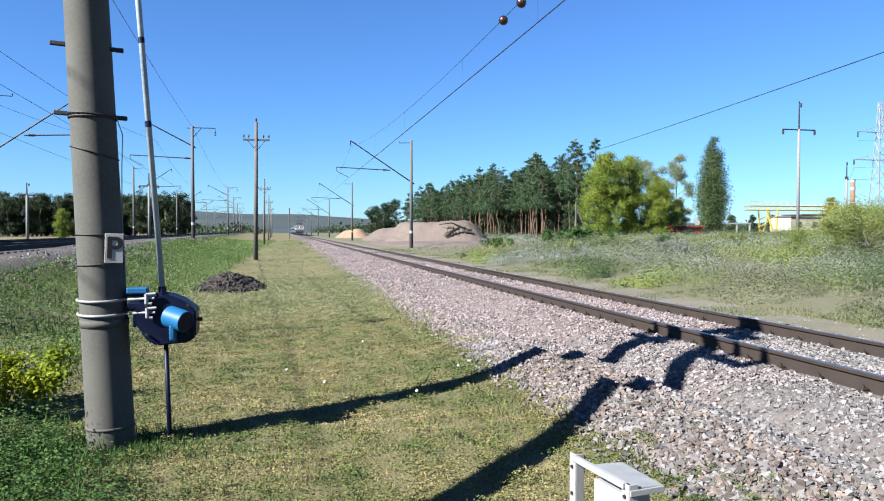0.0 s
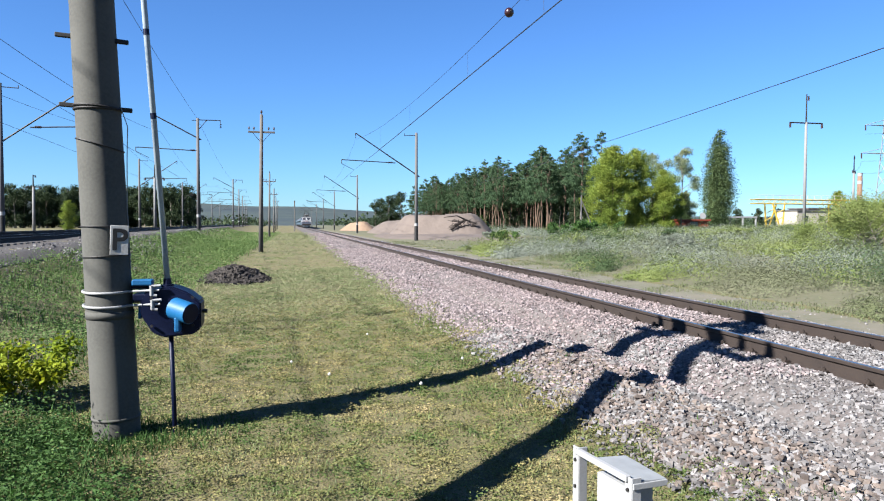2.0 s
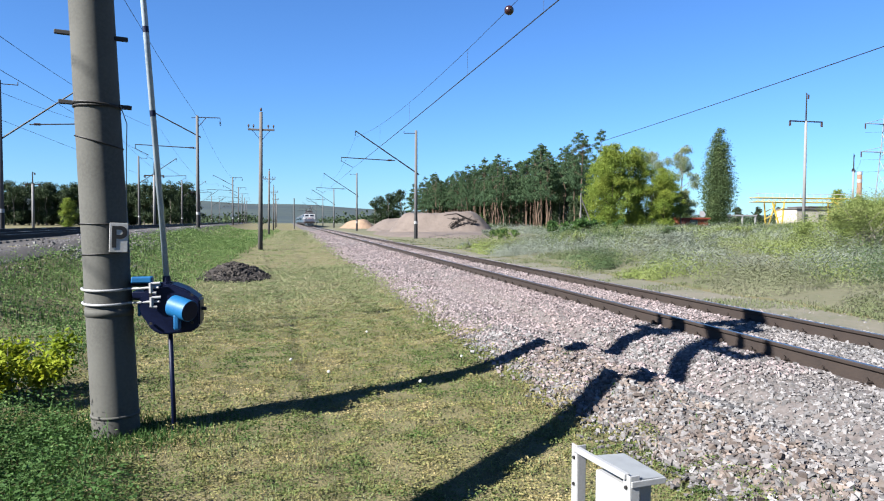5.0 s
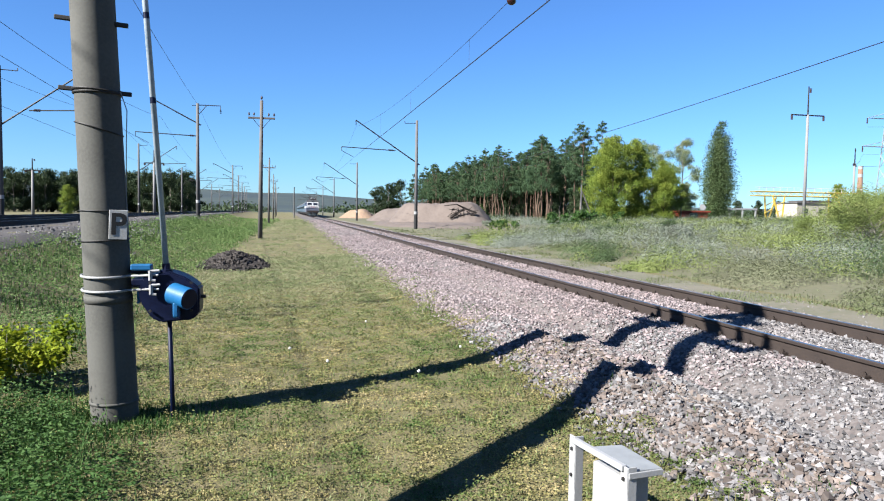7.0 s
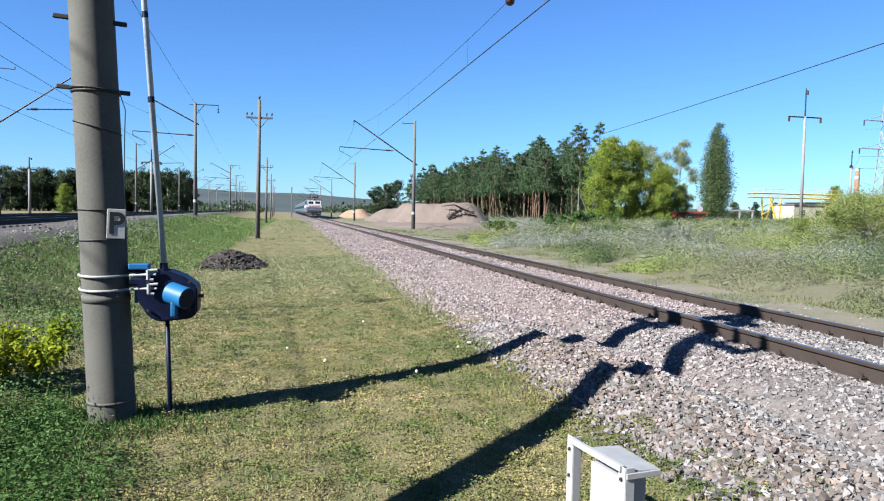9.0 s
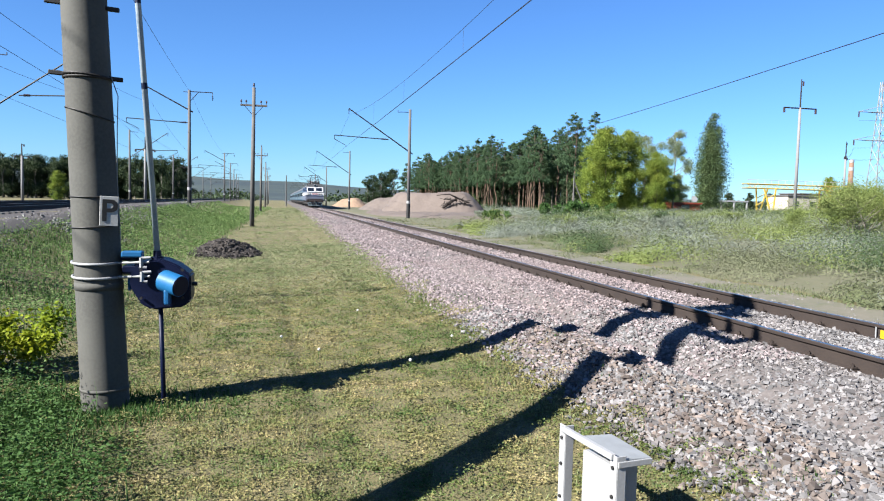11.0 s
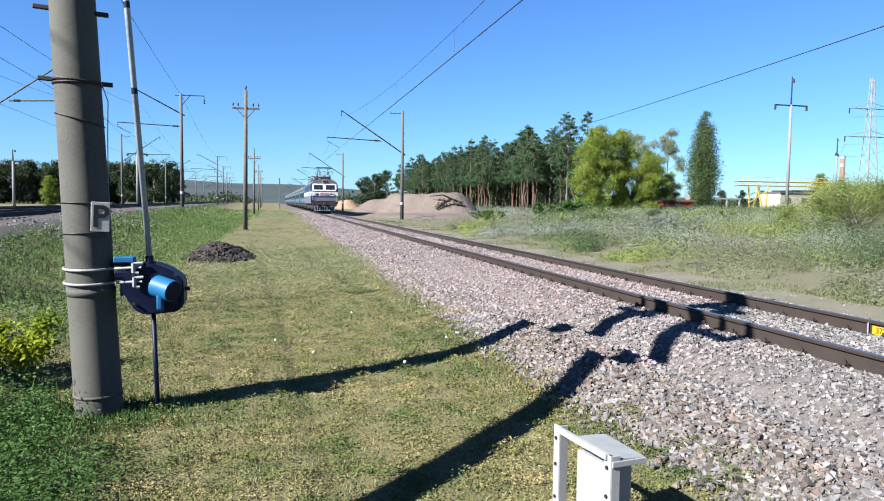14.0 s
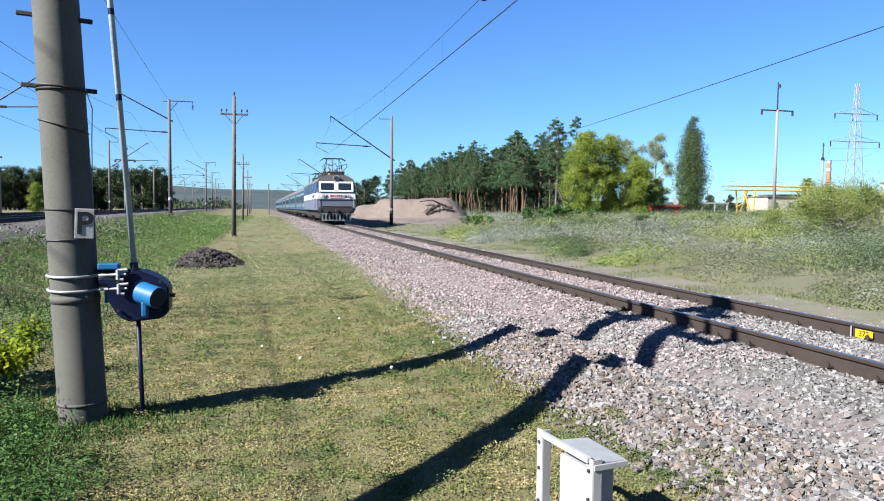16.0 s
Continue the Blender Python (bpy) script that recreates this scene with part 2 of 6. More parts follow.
    loco_grey=mat("locomotive_grey", (0.062, 0.072, 0.1), (0.05, 0.058, 0.082), rough=0.5, scale=0.8, fine=7),
    roof_grey=mat("roof_grey", (0.0625, 0.064, 0.0687), (0.0468, 0.0482, 0.0513), rough=0.6, scale=0.8, fine=7),
    coach_blue=mat("coach_blue", (0.0193, 0.0414, 0.0635), (0.0152, 0.0331, 0.0524), rough=0.45, scale=0.5, fine=5, spec=0.4),
    coach_pale=mat("coach_pale_blue", (0.0934, 0.119, 0.134), (0.0782, 0.0997, 0.112), rough=0.5, scale=0.5, fine=5),
    under=mat("underframe_black", (0.011, 0.0103, 0.0103), (0.0184, 0.0154, 0.014), rough=0.85, scale=1.2, fine=9),
    glass=mat("window_glass", (0.00735, 0.011, 0.0165), (0.011, 0.0147, 0.0202), rough=0.12, scale=0.5, spec=0.8),
    number_red=mat("red_number_paint", (0.184, 0.0184, 0.022), rough=0.5, scale=3),
    lens=mat("lamp_glass", (0.265, 0.273, 0.265), (0.184, 0.184, 0.184), rough=0.12, scale=5, spec=0.8),
    dandelion=mat("dandelion_fluff", (0.353, 0.353, 0.335), (0.309, 0.309, 0.291), rough=1.0, scale=30),
)


# ---- mesh helpers ----
def put(name, me, material, parent=None, label=""):
    ob = new(name, me)
    if material and not me.materials:
        for one in (material if isinstance(material, (list, tuple)) else (material,)):
            me.materials.append(one)
    if parent:
        ob.parent = parent
    if label:
        ob["label"] = label
    return ob


def part(name, bm, material, parent, label=""):
    """Links a bmesh as one mesh object under a thing or a part."""
    me = bpy.data.meshes.new(name)
    bm.normal_update()
    bm.to_mesh(me)
    bm.free()
    return put(name, me, material, parent, label)


def base(name, x, y, z, label, category, group="", rz=0, kind=""):
    ob = new(name)
    ob.empty_display_size = 0.1
    ob.matrix_basis = pose(x, y, z, 0, 0, rz)
    return tagged(ob, label, category, group, kind)


def box(bm, c, s, bevel=0.0, m=None):
    r = bmesh.ops.create_cube(bm, size=1)["verts"]
    for v in r:
        v.co = Vector((v.co.x * s[0], v.co.y * s[1], v.co.z * s[2]))
    if bevel:
        es = {e for v in r for e in v.link_edges}
        out = bmesh.ops.bevel(bm, geom=list(es), offset=bevel, segments=2, affect="EDGES", profile=0.5)
        r = list({v for f in out["faces"] for v in f.verts} | {v for v in r if v.is_valid})
    for v in r:
        v.co = (m @ v.co if m else v.co) + Vector(c)
    return bm


def rod(bm, p, q, r0, r1=None, seg=10):
    p, q = Vector(p), Vector(q)
    d = q - p
    r = bmesh.ops.create_cone(bm, cap_ends=True, segments=seg, radius1=r0, radius2=r0 if r1 is None else r1, depth=d.length)["verts"]
    turn = d.to_track_quat("Z", "Y").to_matrix()
    for v in r:
        v.co = turn @ v.co + (p + q) / 2
    return bm


def ball(bm, c, r, seg=12):
    for v in bmesh.ops.create_uvsphere(bm, u_segments=seg, v_segments=max(6, seg // 2), radius=1)["verts"]:
        v.co = Vector((v.co.x * (r[0] if isinstance(r, tuple) else r), v.co.y * (r[1] if isinstance(r, tuple) else r), v.co.z * (r[2] if isinstance(r, tuple) else r))) + Vector(c)
    return bm


def smooth(ob):
    ob.data.shade_smooth()
    return ob


def B():
    return bmesh.new()


def raw_mesh(name, V, F):
    """A mesh from arrays: V (n, 3), F (m, 3 or 4)."""
    me = bpy.data.meshes.new(name)
    V, F = np.asarray(V, np.float32), np.asarray(F, np.int32)
    k = F.shape[1]
    me.vertices.add(len(V))
    me.vertices.foreach_set("co", V.ravel())
    me.loops.add(F.size)
    me.loops.foreach_set("vertex_index", F.ravel())
    me.polygons.add(len(F))
    me.polygons.foreach_set("loop_start", np.arange(0, F.size, k, dtype=np.int32))
    me.polygons.foreach_set("loop_total", np.full(len(F), k, np.int32))
    me.update(calc_edges=True)
    me.shade_flat()
    return me


def turns(rng, n, tilt=None):
    """n turn matrices: any way round, or about z with a tilt of so many radians."""
    a = rng.uniform(0, 2 * np.pi, n)
    ca, sa = np.cos(a), np.sin(a)
    Z = np.zeros((n, 3, 3))
    Z[:, 0, 0], Z[:, 0, 1], Z[:, 1, 0], Z[:, 1, 1], Z[:, 2, 2] = ca, -sa, sa, ca, 1
    b = rng.uniform(-np.pi, np.pi, n) if tilt is None else rng.normal(0, tilt, n)
    X = np.zeros((n, 3, 3))
    X[:, 1, 1], X[:, 1, 2], X[:, 2, 1], X[:, 2, 2], X[:, 0, 0] = np.cos(b), -np.sin(b), np.sin(b), np.cos(b), 1
    R = Z @ X
    if tilt is None:
        c = rng.uniform(0, 2 * np.pi, n)
        Y = np.zeros((n, 3, 3))
        Y[:, 0, 0], Y[:, 0, 1], Y[:, 1, 0], Y[:, 1, 1], Y[:, 2, 2] = np.cos(c), -np.sin(c), np.sin(c), np.cos(c), 1
        R = R @ Y
    return R


def scatter(name, tv, tf, pos, R, scale):
    """One mesh of many turned and scaled copies of a small shape."""
    tv, tf = np.asarray(tv, float), np.asarray(tf)
    sc = np.asarray(scale, float)
    sc = sc[:, None] if sc.ndim == 1 else sc
    V = np.einsum("nij,nkj->nki", R, tv[None] * sc[:, None, :]) + pos[:, None, :]
    F = tf[None] + (np.arange(len(pos)) * len(tv))[:, None, None]
    return raw_mesh(name, V.reshape(-1, 3), F.reshape(-1, tf.shape[1]))


BLADE_V = [(-0.5, 0, 0), (0.5, 0, 0), (-0.36, 0.12, 0.55), (0.36, 0.12, 0.55), (0, 0.38, 1.0)]
BLADE_F = [(0, 1, 3), (0, 3, 2), (2, 3, 4)]
LEAF_V = [(-0.5, 0, 0), (0, -0.32, 0.1), (0.5, 0, 0), (0, 0.32, 0.1)]
LEAF_F = [(0, 1, 2), (0, 2, 3)]


def tube(name, points, r, seg=6):
    """A wire along points as a thin tube."""
    P = np.array([tuple(p) for p in points], float)
    T = np.gradient(P, axis=0)
    T /= np.linalg.norm(T, axis=1)[:, None]
    up = np.where(np.abs(T[:, 2:3]) > 0.9, [[1.0, 0, 0]], [[0, 0, 1.0]])
    S = np.cross(T, up)
    S /= np.linalg.norm(S, axis=1)[:, None]
    U = np.cross(S, T)
    a = np.arange(seg) * 2 * np.pi / seg
    V = (P[:, None] + r * (np.cos(a)[None, :, None] * S[:, None] + np.sin(a)[None, :, None] * U[:, None])).reshape(-1, 3)
    F = [(i * seg + j, i * seg + (j + 1) % seg, (i + 1) * seg + (j + 1) % seg, (i + 1) * seg + j) for i in range(len(P) - 1) for j in range(seg)]
    return raw_mesh(name, V, F)


def sag(p, q, drop, n=16):
    p, q = np.array(p, float), np.array(q, float)
    s = np.linspace(0, 1, n)[:, None]
    out = p + (q - p) * s
    out[:, 2] -= (4 * drop * s * (1 - s))[:, 0]
    return out

# ---- the lie of the land ----
RAIL_TOP = 0.43
TRACK_X = 6.13
ACROSS_X = [-4000, 0.3, 1.0, 1.84, 2.2, 2.5, 2.75, 3.0, 3.2, 3.38, 3.62, 3.85, 4.1, 4.33, 4.65, 5.2, 6.13, 7.1, 7.9, 8.6, 9.2, 10.5, 12, 20, 60, 120, 400, 4000]
ACROSS_Z = [0, 0, 0.03, 0.07, 0.12, 0.16, 0.25, 0.31, 0.2, 0.165, 0.205, 0.08, 0.05, 0.2, 0.255, 0.25, 0.255, 0.25, 0.22, 0.07, 0.03, 0.05, 0.22, 0.4, 0.8, 1.3, 1.5, 2]
PLAIN_X = [-4000, 0.3, 2.2, 3.0, 4.0, 4.65, 7.6, 8.6, 9.2, 10.5, 12, 20, 60, 120, 400, 4000]
PLAIN_Z = [0, 0, 0.1, 0.17, 0.22, 0.25, 0.25, 0.07, 0.03, 0.05, 0.22, 0.4, 0.8, 1.3, 1.5, 2]
SKEW = 0.04


def ease(a, b, v):
    s = np.clip((v - a) / (b - a), 0, 1)
    return s * s * (3 - 2 * s)


def lay(x, y):
    """Height of the ground at x, y (arrays)."""
    x, y = np.asarray(x, float), np.asarray(y, float)
    far = ease(14, 26, y)
    z = np.interp(x, ACROSS_X, ACROSS_Z) * (1 - far) + np.interp(x, PLAIN_X, PLAIN_Z) * far
    u = x + SKEW * (y - 68)
    bank = np.interp(u, [-400, -60, -24, -21, -8.3, -7.4, -6.2, -5.2, -4.6], [0.2, 0.3, 0.4, 1.0, 1.02, 0.6, 0.22, 0.06, 0])
    near = 1 - ease(600, 900, y)
    z = np.maximum(z, bank * near * (1 - ease(1.0, 2.2, x)))
    z = z + 0.22 * ease(12, 45, y) * (1 - ease(1.6, 4.2, x)) * ease(-30, -5, x)
    lawn = (1 - ease(1.5, 2.6, x)) + ease(9, 11, x)
    z = z + lawn * (0.02 * np.sin(x * 1.7 + 0.6 * np.sin(y * 0.9)) * np.sin(y * 1.3) + 0.008 * np.sin(x * 5.1) * np.sin(y * 4.3))
    side = np.where(y > 1, x / np.maximum(y, 1), 0)
    top = np.interp(side, [-0.6, -0.1, 0.044, 0.114, 0.25, 0.8], [0.03, 0.0273, 0.0212, 0.0167, 0.014, 0.012])
    hills = ease(900, 3000, y) * 3000 * top * (1 + 0.05 * np.sin(x * 0.006) + 0.03 * np.sin(x * 0.017 + 1))
    return z + hills


def sheet(name, xs, ys, material, lift=0.0, skew=0.0):
    X, Y = np.meshgrid(xs, ys)
    X = X - skew * (Y - 68)
    Z = lay(X, Y) + lift
    n = len(xs)
    i = (np.arange(len(ys) - 1)[:, None] * n + np.arange(n - 1)[None]).ravel()
    me = raw_mesh(name, np.stack([X.ravel(), Y.ravel(), Z.ravel()], 1), np.stack([i, i + 1, i + n + 1, i + n], 1))
    ob = put(name, me, material)
    smooth(ob)
    return ob


def soil_material():
    m = mat("ground_soil", (0.075, 0.064, 0.027), (0.11, 0.088, 0.044), (0.03, 0.042, 0.013), 1.0, scale=3.0, fine=55, bump=0.8)
    return m


M["soil"] = soil_material()
M["path"] = mat("dirt_path", (0.0852, 0.0783, 0.0576), (0.0553, 0.0599, 0.0322), (0.102, 0.0898, 0.0715), 1.0, scale=0.7, fine=10, bump=0.5)
M["field"] = mat("steppe_soil", (0.0648, 0.0648, 0.036), (0.0468, 0.0504, 0.0252), (0.0795, 0.072, 0.0468), 1.0, scale=0.25, fine=5, bump=0.6)
gx = np.concatenate([[-4000, -2000, -1000, -600, -300, -150, -90], np.arange(-60, -8, 1.0), np.arange(-8, 2, 0.25), np.arange(2, 9.4, 0.06), np.arange(9.4, 14, 0.4), np.arange(14, 60, 3), [70, 90, 120, 180, 300, 500, 900, 1500, 2500, 4000]])
gy = np.concatenate([[-300, -100, -40, -15], np.arange(-8, 16, 0.15), np.arange(16, 60, 0.8), np.arange(60, 200, 5), [220, 260, 320, 400, 500, 600, 700, 800], np.arange(900, 3300, 100), [3600, 4200]])
ground = tagged(sheet("ground", gx, gy, M["soil"]), "grassy flat ground with wooded hills on the horizon", "ground", kind="structure")
ground.data.materials.append(M["hazy_hill"])
ground.data.materials.append(M["field"])
_cent = np.zeros(len(ground.data.polygons) * 3)
ground.data.polygons.foreach_get("center", _cent)
_cent = _cent.reshape(-1, 3)
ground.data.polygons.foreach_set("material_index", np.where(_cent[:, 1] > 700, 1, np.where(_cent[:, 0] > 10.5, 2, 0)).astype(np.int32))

ballast = tagged(sheet("ballast_bed", np.arange(2.5, 8.62, 0.06), np.concatenate([np.arange(-12, 16, 0.12), np.arange(16, 60, 0.6), np.arange(60, 640, 8)]), M["ballast"], 0.012),
                 "grey and pinkish crushed-stone ballast bed under the rails", "ballast", kind="structure")
left_bed = tagged(sheet("ballast_bed_left", np.arange(-21.5, -7.8, 0.4), np.concatenate([np.arange(-20, 60, 2), np.arange(60, 640, 10)]), M["dark_bed"], 0.012, SKEW),
                  "raised grey ballast embankment of the double track", "ballast", kind="structure")
path = tagged(sheet("dirt_path", np.arange(8.6, 10.25, 0.15), np.concatenate([np.arange(-10, 60, 0.6), np.arange(60, 300, 5)]), M["path"], 0.01),
              "trodden pale dirt path beside the ballast", "path", kind="structure")


# ---- rails and sleepers ----
def rail(name, x, y0, y1, z, skew=0.0, label=""):
    prof = [(-0.066, 0), (0.066, 0), (0.066, 0.012), (0.012, 0.03), (0.009, 0.125), (0.034, 0.145), (0.036, 0.172), (0.026, 0.18), (-0.026, 0.18), (-0.036, 0.172), (-0.034, 0.145), (-0.009, 0.125), (-0.012, 0.03), (-0.066, 0.012)]
    n = len(prof)
    ys = [y0, 0, 20, 60, 120, 200, 320, y1]
    V = [(x + px - skew * (y - 68), y, z - 0.18 + pz) for y in ys for px, pz in prof]
    F = [(k * n + i, k * n + (i + 1) % n, (k + 1) * n + (i + 1) % n, (k + 1) * n + i) for k in range(len(ys) - 1) for i in range(n)]
    me = raw_mesh(name, V, F)
    me.materials.append(M["rail_side"])
    me.materials.append(M["rail_top"])
    me.polygons.foreach_set("material_index", np.array([1 if f[0] % n in (7,) else 0 for f in F], np.int32))
    return tagged(new(name, me), label, "rail", "rails", "structure")


for _x in (TRACK_X - 0.797, TRACK_X + 0.797):
    rail("rail", _x, -12, 640, RAIL_TOP, label="rust-brown steel rail with a worn bright top")
for _u in (-11.2, -15.4):
    for _s in (-0.797, 0.797):
        rail("rail", _u + _s, -20, 640, 1.3, SKEW, "dark rusty rail of the raised double track")


def sleeper_mesh():
    bm = B()
    box(bm, (0, 0, -0.1), (2.7, 0.26, 0.2), 0.02)
    me = bpy.data.meshes.new("sleeper")
    bm.to_mesh(me)
    bm.free()
    me.materials.append(M["sleeper"])
    return me


_sm = sleeper_mesh()
for _i in range(150):
    _o = new("sleeper", _sm)
    _o.parent = ballast
    _o.matrix_basis = pose(TRACK_X, -4 + _i * 0.56, 0.249)


def clip_mesh():
    bm = B()
    box(bm, (0, 0, 0.012), (0.3, 0.13, 0.02), 0.004)
    for s in (-1, 1):
        rod(bm, (s * 0.1, 0, 0.02), (s * 0.1, 0, 0.085), 0.014, seg=6)
        box(bm, (s * 0.085, 0, 0.04), (0.07, 0.06, 0.024), 0.004)
        rod(bm, (s * 0.1, 0, 0.05), (s * 0.1, 0, 0.075), 0.026, seg=6)
    me = bpy.data.meshes.new("rail_clip")
    bm.to_mesh(me)
    bm.free()
    me.materials.append(M["rail_side"])
    return me


_cm = clip_mesh()
for _i in range(60):
    for _x in (TRACK_X - 0.797, TRACK_X + 0.797):
        _o = new("rail_clip", _cm)
        _o.parent = ballast
        _o.matrix_basis = pose(_x, -4 + _i * 0.56, 0.25)

# left track sleepers, too far off to tell apart
_p = np.array([(u - SKEW * (y - 68), y, 1.09) for u in (-11.2, -15.4) for y in np.arange(-10, 160, 0.6)])
tagged(put("sleeper_rows", scatter("sleeper_rows", [(-1.35, -0.13, -0.1), (1.35, -0.13, -0.1), (1.35, 0.13, -0.1), (-1.35, 0.13, -0.1), (-1.35, -0.13, 0.05), (1.35, -0.13, 0.05), (1.35, 0.13, 0.05), (-1.35, 0.13, 0.05)],
       [(4, 5, 6, 7), (0, 1, 5, 4), (1, 2, 6, 5), (3, 0, 4, 7)], _p, np.repeat(np.eye(3)[None], len(_p), 0), np.ones(len(_p))), M["wood"]),
       "dark timber sleepers of the raised double track", "sleepers", kind="stuff")


# ---- catenary poles, telegraph poles and wires ----
def insulator(bm, p, n=4, r=0.07):
    for i in range(n):
        rod(bm, (p[0], p[1], p[2] - i * 0.09), (p[0], p[1], p[2] - i * 0.09 - 0.05), r, r * 0.5, 8)


def catenary_pole(name, x, y, z, height, arm_x, label, group, side=-1, top_bracket=False, low=True, radius=0.17):
    """Concrete mast with a slanting arm to side that holds the wires arm_x away."""
    ob = base(name, x, y, z, label, "catenary pole", group)
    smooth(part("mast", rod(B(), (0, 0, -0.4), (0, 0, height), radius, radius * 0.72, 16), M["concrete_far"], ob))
    part("foot_band", rod(B(), (0, 0, -0.1), (0, 0, height * 0.13), radius * 1.05, radius * 1.03, 16), M["black_paint"], ob, "black painted foot")
    part("white_band", rod(B(), (0, 0, height * 0.13), (0, 0, height * 0.155), radius * 1.05, radius * 1.05, 16), M["white_paint"], ob, "white painted ring")
    s = side
    lo, hi = (height * 0.82, height * 1.03) if top_bracket else (height * 0.6, height * 0.98)
    part("arm", rod(rod(B(), (s * -0.3, 0, lo - 0.1), (s * arm_x, 0, hi), 0.06, 0.05, 8), (s * arm_x, 0, hi), (s * (arm_x + 0.02), 0, hi - 0.15), 0.04, seg=6), M["iron"], ob)
    bm = B()
    insulator(bm, (s * arm_x, 0, hi - 0.15))
    part("insulator", bm, M["porcelain"], ob)
    if low:
        end = s * (arm_x + 1.3)
        x0 = 0 if top_bracket else s * arm_x * 0.35
        bm = rod(B(), (x0, 0, height * 0.715), (end, 0, height * 0.735), 0.045, 0.04, 8)
        rod(bm, (end, 0, height * 0.735), (end, 0, height * 0.7), 0.03, seg=6)
        rod(bm, (end, 0, height * 0.7), (end - s * 1.1, 0, height * 0.645), 0.022, seg=6)
        part("registration_arm", bm, M["iron"], ob)
        bm = B()
        for k in range(4):
            rod(bm, (x0 + s * (0.3 + k * 0.1), 0, height * 0.718), (x0 + s * (0.36 + k * 0.1), 0, height * 0.718), 0.09, seg=8)
        part("arm_insulator", bm, M["porcelain"], ob)
    bm = B()
    if top_bracket:
        rod(bm, (0, 0, height - 0.15), (-s * 2.0, 0, height - 0.15), 0.04, seg=6)
        rod(bm, (-s * 0.1, 0, height - 1.0), (-s * 0.8, 0, height - 0.15), 0.03, seg=6)
        rod(bm, (s * 0.5, 0, height - 0.2), (0, 0, height - 0.2), 0.03, seg=6)
        rod(bm, (-s * 2.0, 0, height - 0.15), (-s * 2.0, 0, height - 0.5), 0.025, seg=6)
        for k in range(3):
            rod(bm, (-s * 2.0, 0, height - 0.5 - k * 0.13), (-s * 2.0, 0, height - 0.58 - k * 0.13), 0.09, 0.05, 8)
    else:
        rod(bm, (0.1, 0, height - 0.25), (s * 1.15, 0, height - 0.3), 0.03, seg=6)
        rod(bm, (s * 1.15, 0, height - 0.3), (s * 1.15, 0, height - 0.1), 0.03, seg=6)
    part("top_bracket", bm, M["iron"], ob)
    return ob


for _y in (66, 125, 189, 250, 312, 375):
    catenary_pole("catenary_pole", 11.8, _y, float(lay(11.8, _y)) + 0.1, 10.1, 5.7, "grey concrete catenary mast with a slanting iron arm over the track", "catenary masts of the near track")
for _y in (68, 159, 205, 250, 295, 340):
    _x = -8.05 - SKEW * (_y - 68)
    catenary_pole("catenary_pole", _x, _y, 1.0, 10.35, 4.0, "concrete catenary mast with white rings and a bracket on top", "catenary masts of the double track", -1, True)
for _y in (8, 53, 110, 170, 220, 275, 330):
    _x = -18.9 - SKEW * (_y - 53)
    catenary_pole("catenary_pole", _x, _y, 0.95, 10.2, 5.2, "grey concrete catenary mast beyond the double track", "catenary masts of the double track", 1)


def telegraph_pole(x, y, z, h=7.5):
    ob = base("telegraph_pole", x, y, z, "thin grey wooden telegraph pole with one crossarm and insulators", "telegraph pole", "telegraph poles")
    smooth(part("mast", rod(B(), (0, 0, -0.4), (0.08, 0, h), 0.13, 0.085, 12), M["wood"], ob))
    part("crossarm", box(B(), (0.08, 0, h - 0.95), (1.42, 0.09, 0.1), 0.01), M["wood"], ob)
    part("brace", rod(rod(B(), (0.08, 0, h - 1.55), (-0.4, 0, h - 0.98), 0.015, seg=5), (0.08, 0, h - 1.55), (0.56, 0, h - 0.98), 0.015, seg=5), M["iron"], ob)
    for dx in (-0.62, -0.36, 0.42, 0.7):
        part("insulator", ball(rod(B(), (dx + 0.04, 0, h - 0.9), (dx + 0.04, 0, h - 0.75), 0.015, seg=6), (dx + 0.04, 0, h - 0.74), (0.05, 0.05, 0.085), 8), M["porcelain"], ob)
    part("cap_insulator", ball(rod(B(), (0.08, 0, h), (0.08, 0, h + 0.1), 0.02, seg=6), (0.08, 0, h + 0.15), (0.06, 0.06, 0.1), 8), M["porcelain"], ob)
    return ob


TELE = [(-1.5, 40), (-2.25, 86), (-2.5, 124), (-2.9, 165), (-3.3, 210)]
for _x, _y in TELE:
    telegraph_pole(_x, _y, float(lay(_x, _y)))


def wire(name, p, q, drop, r, label, cat="wire"):
    return tagged(put(name, tube(name, sag(p, q, drop, 24), r), M["wire"]), label, cat, "overhead wires")


_st = [4, 66, 125, 189, 250, 312, 375]
for _a, _b in zip(_st, _st[1:]):
    wire("contact_wire", (6.1, _a, 6.9), (6.1, _b, 6.9), 0.06, 0.011, "thin dark contact wire over the track")
    wire("messenger_wire", (6.1, _a, 9.6 if _a > 60 else 8.2), (6.1, _b, 9.6), 1.9 if _a > 60 else 1.05, 0.008, "sagging messenger wire over the track")

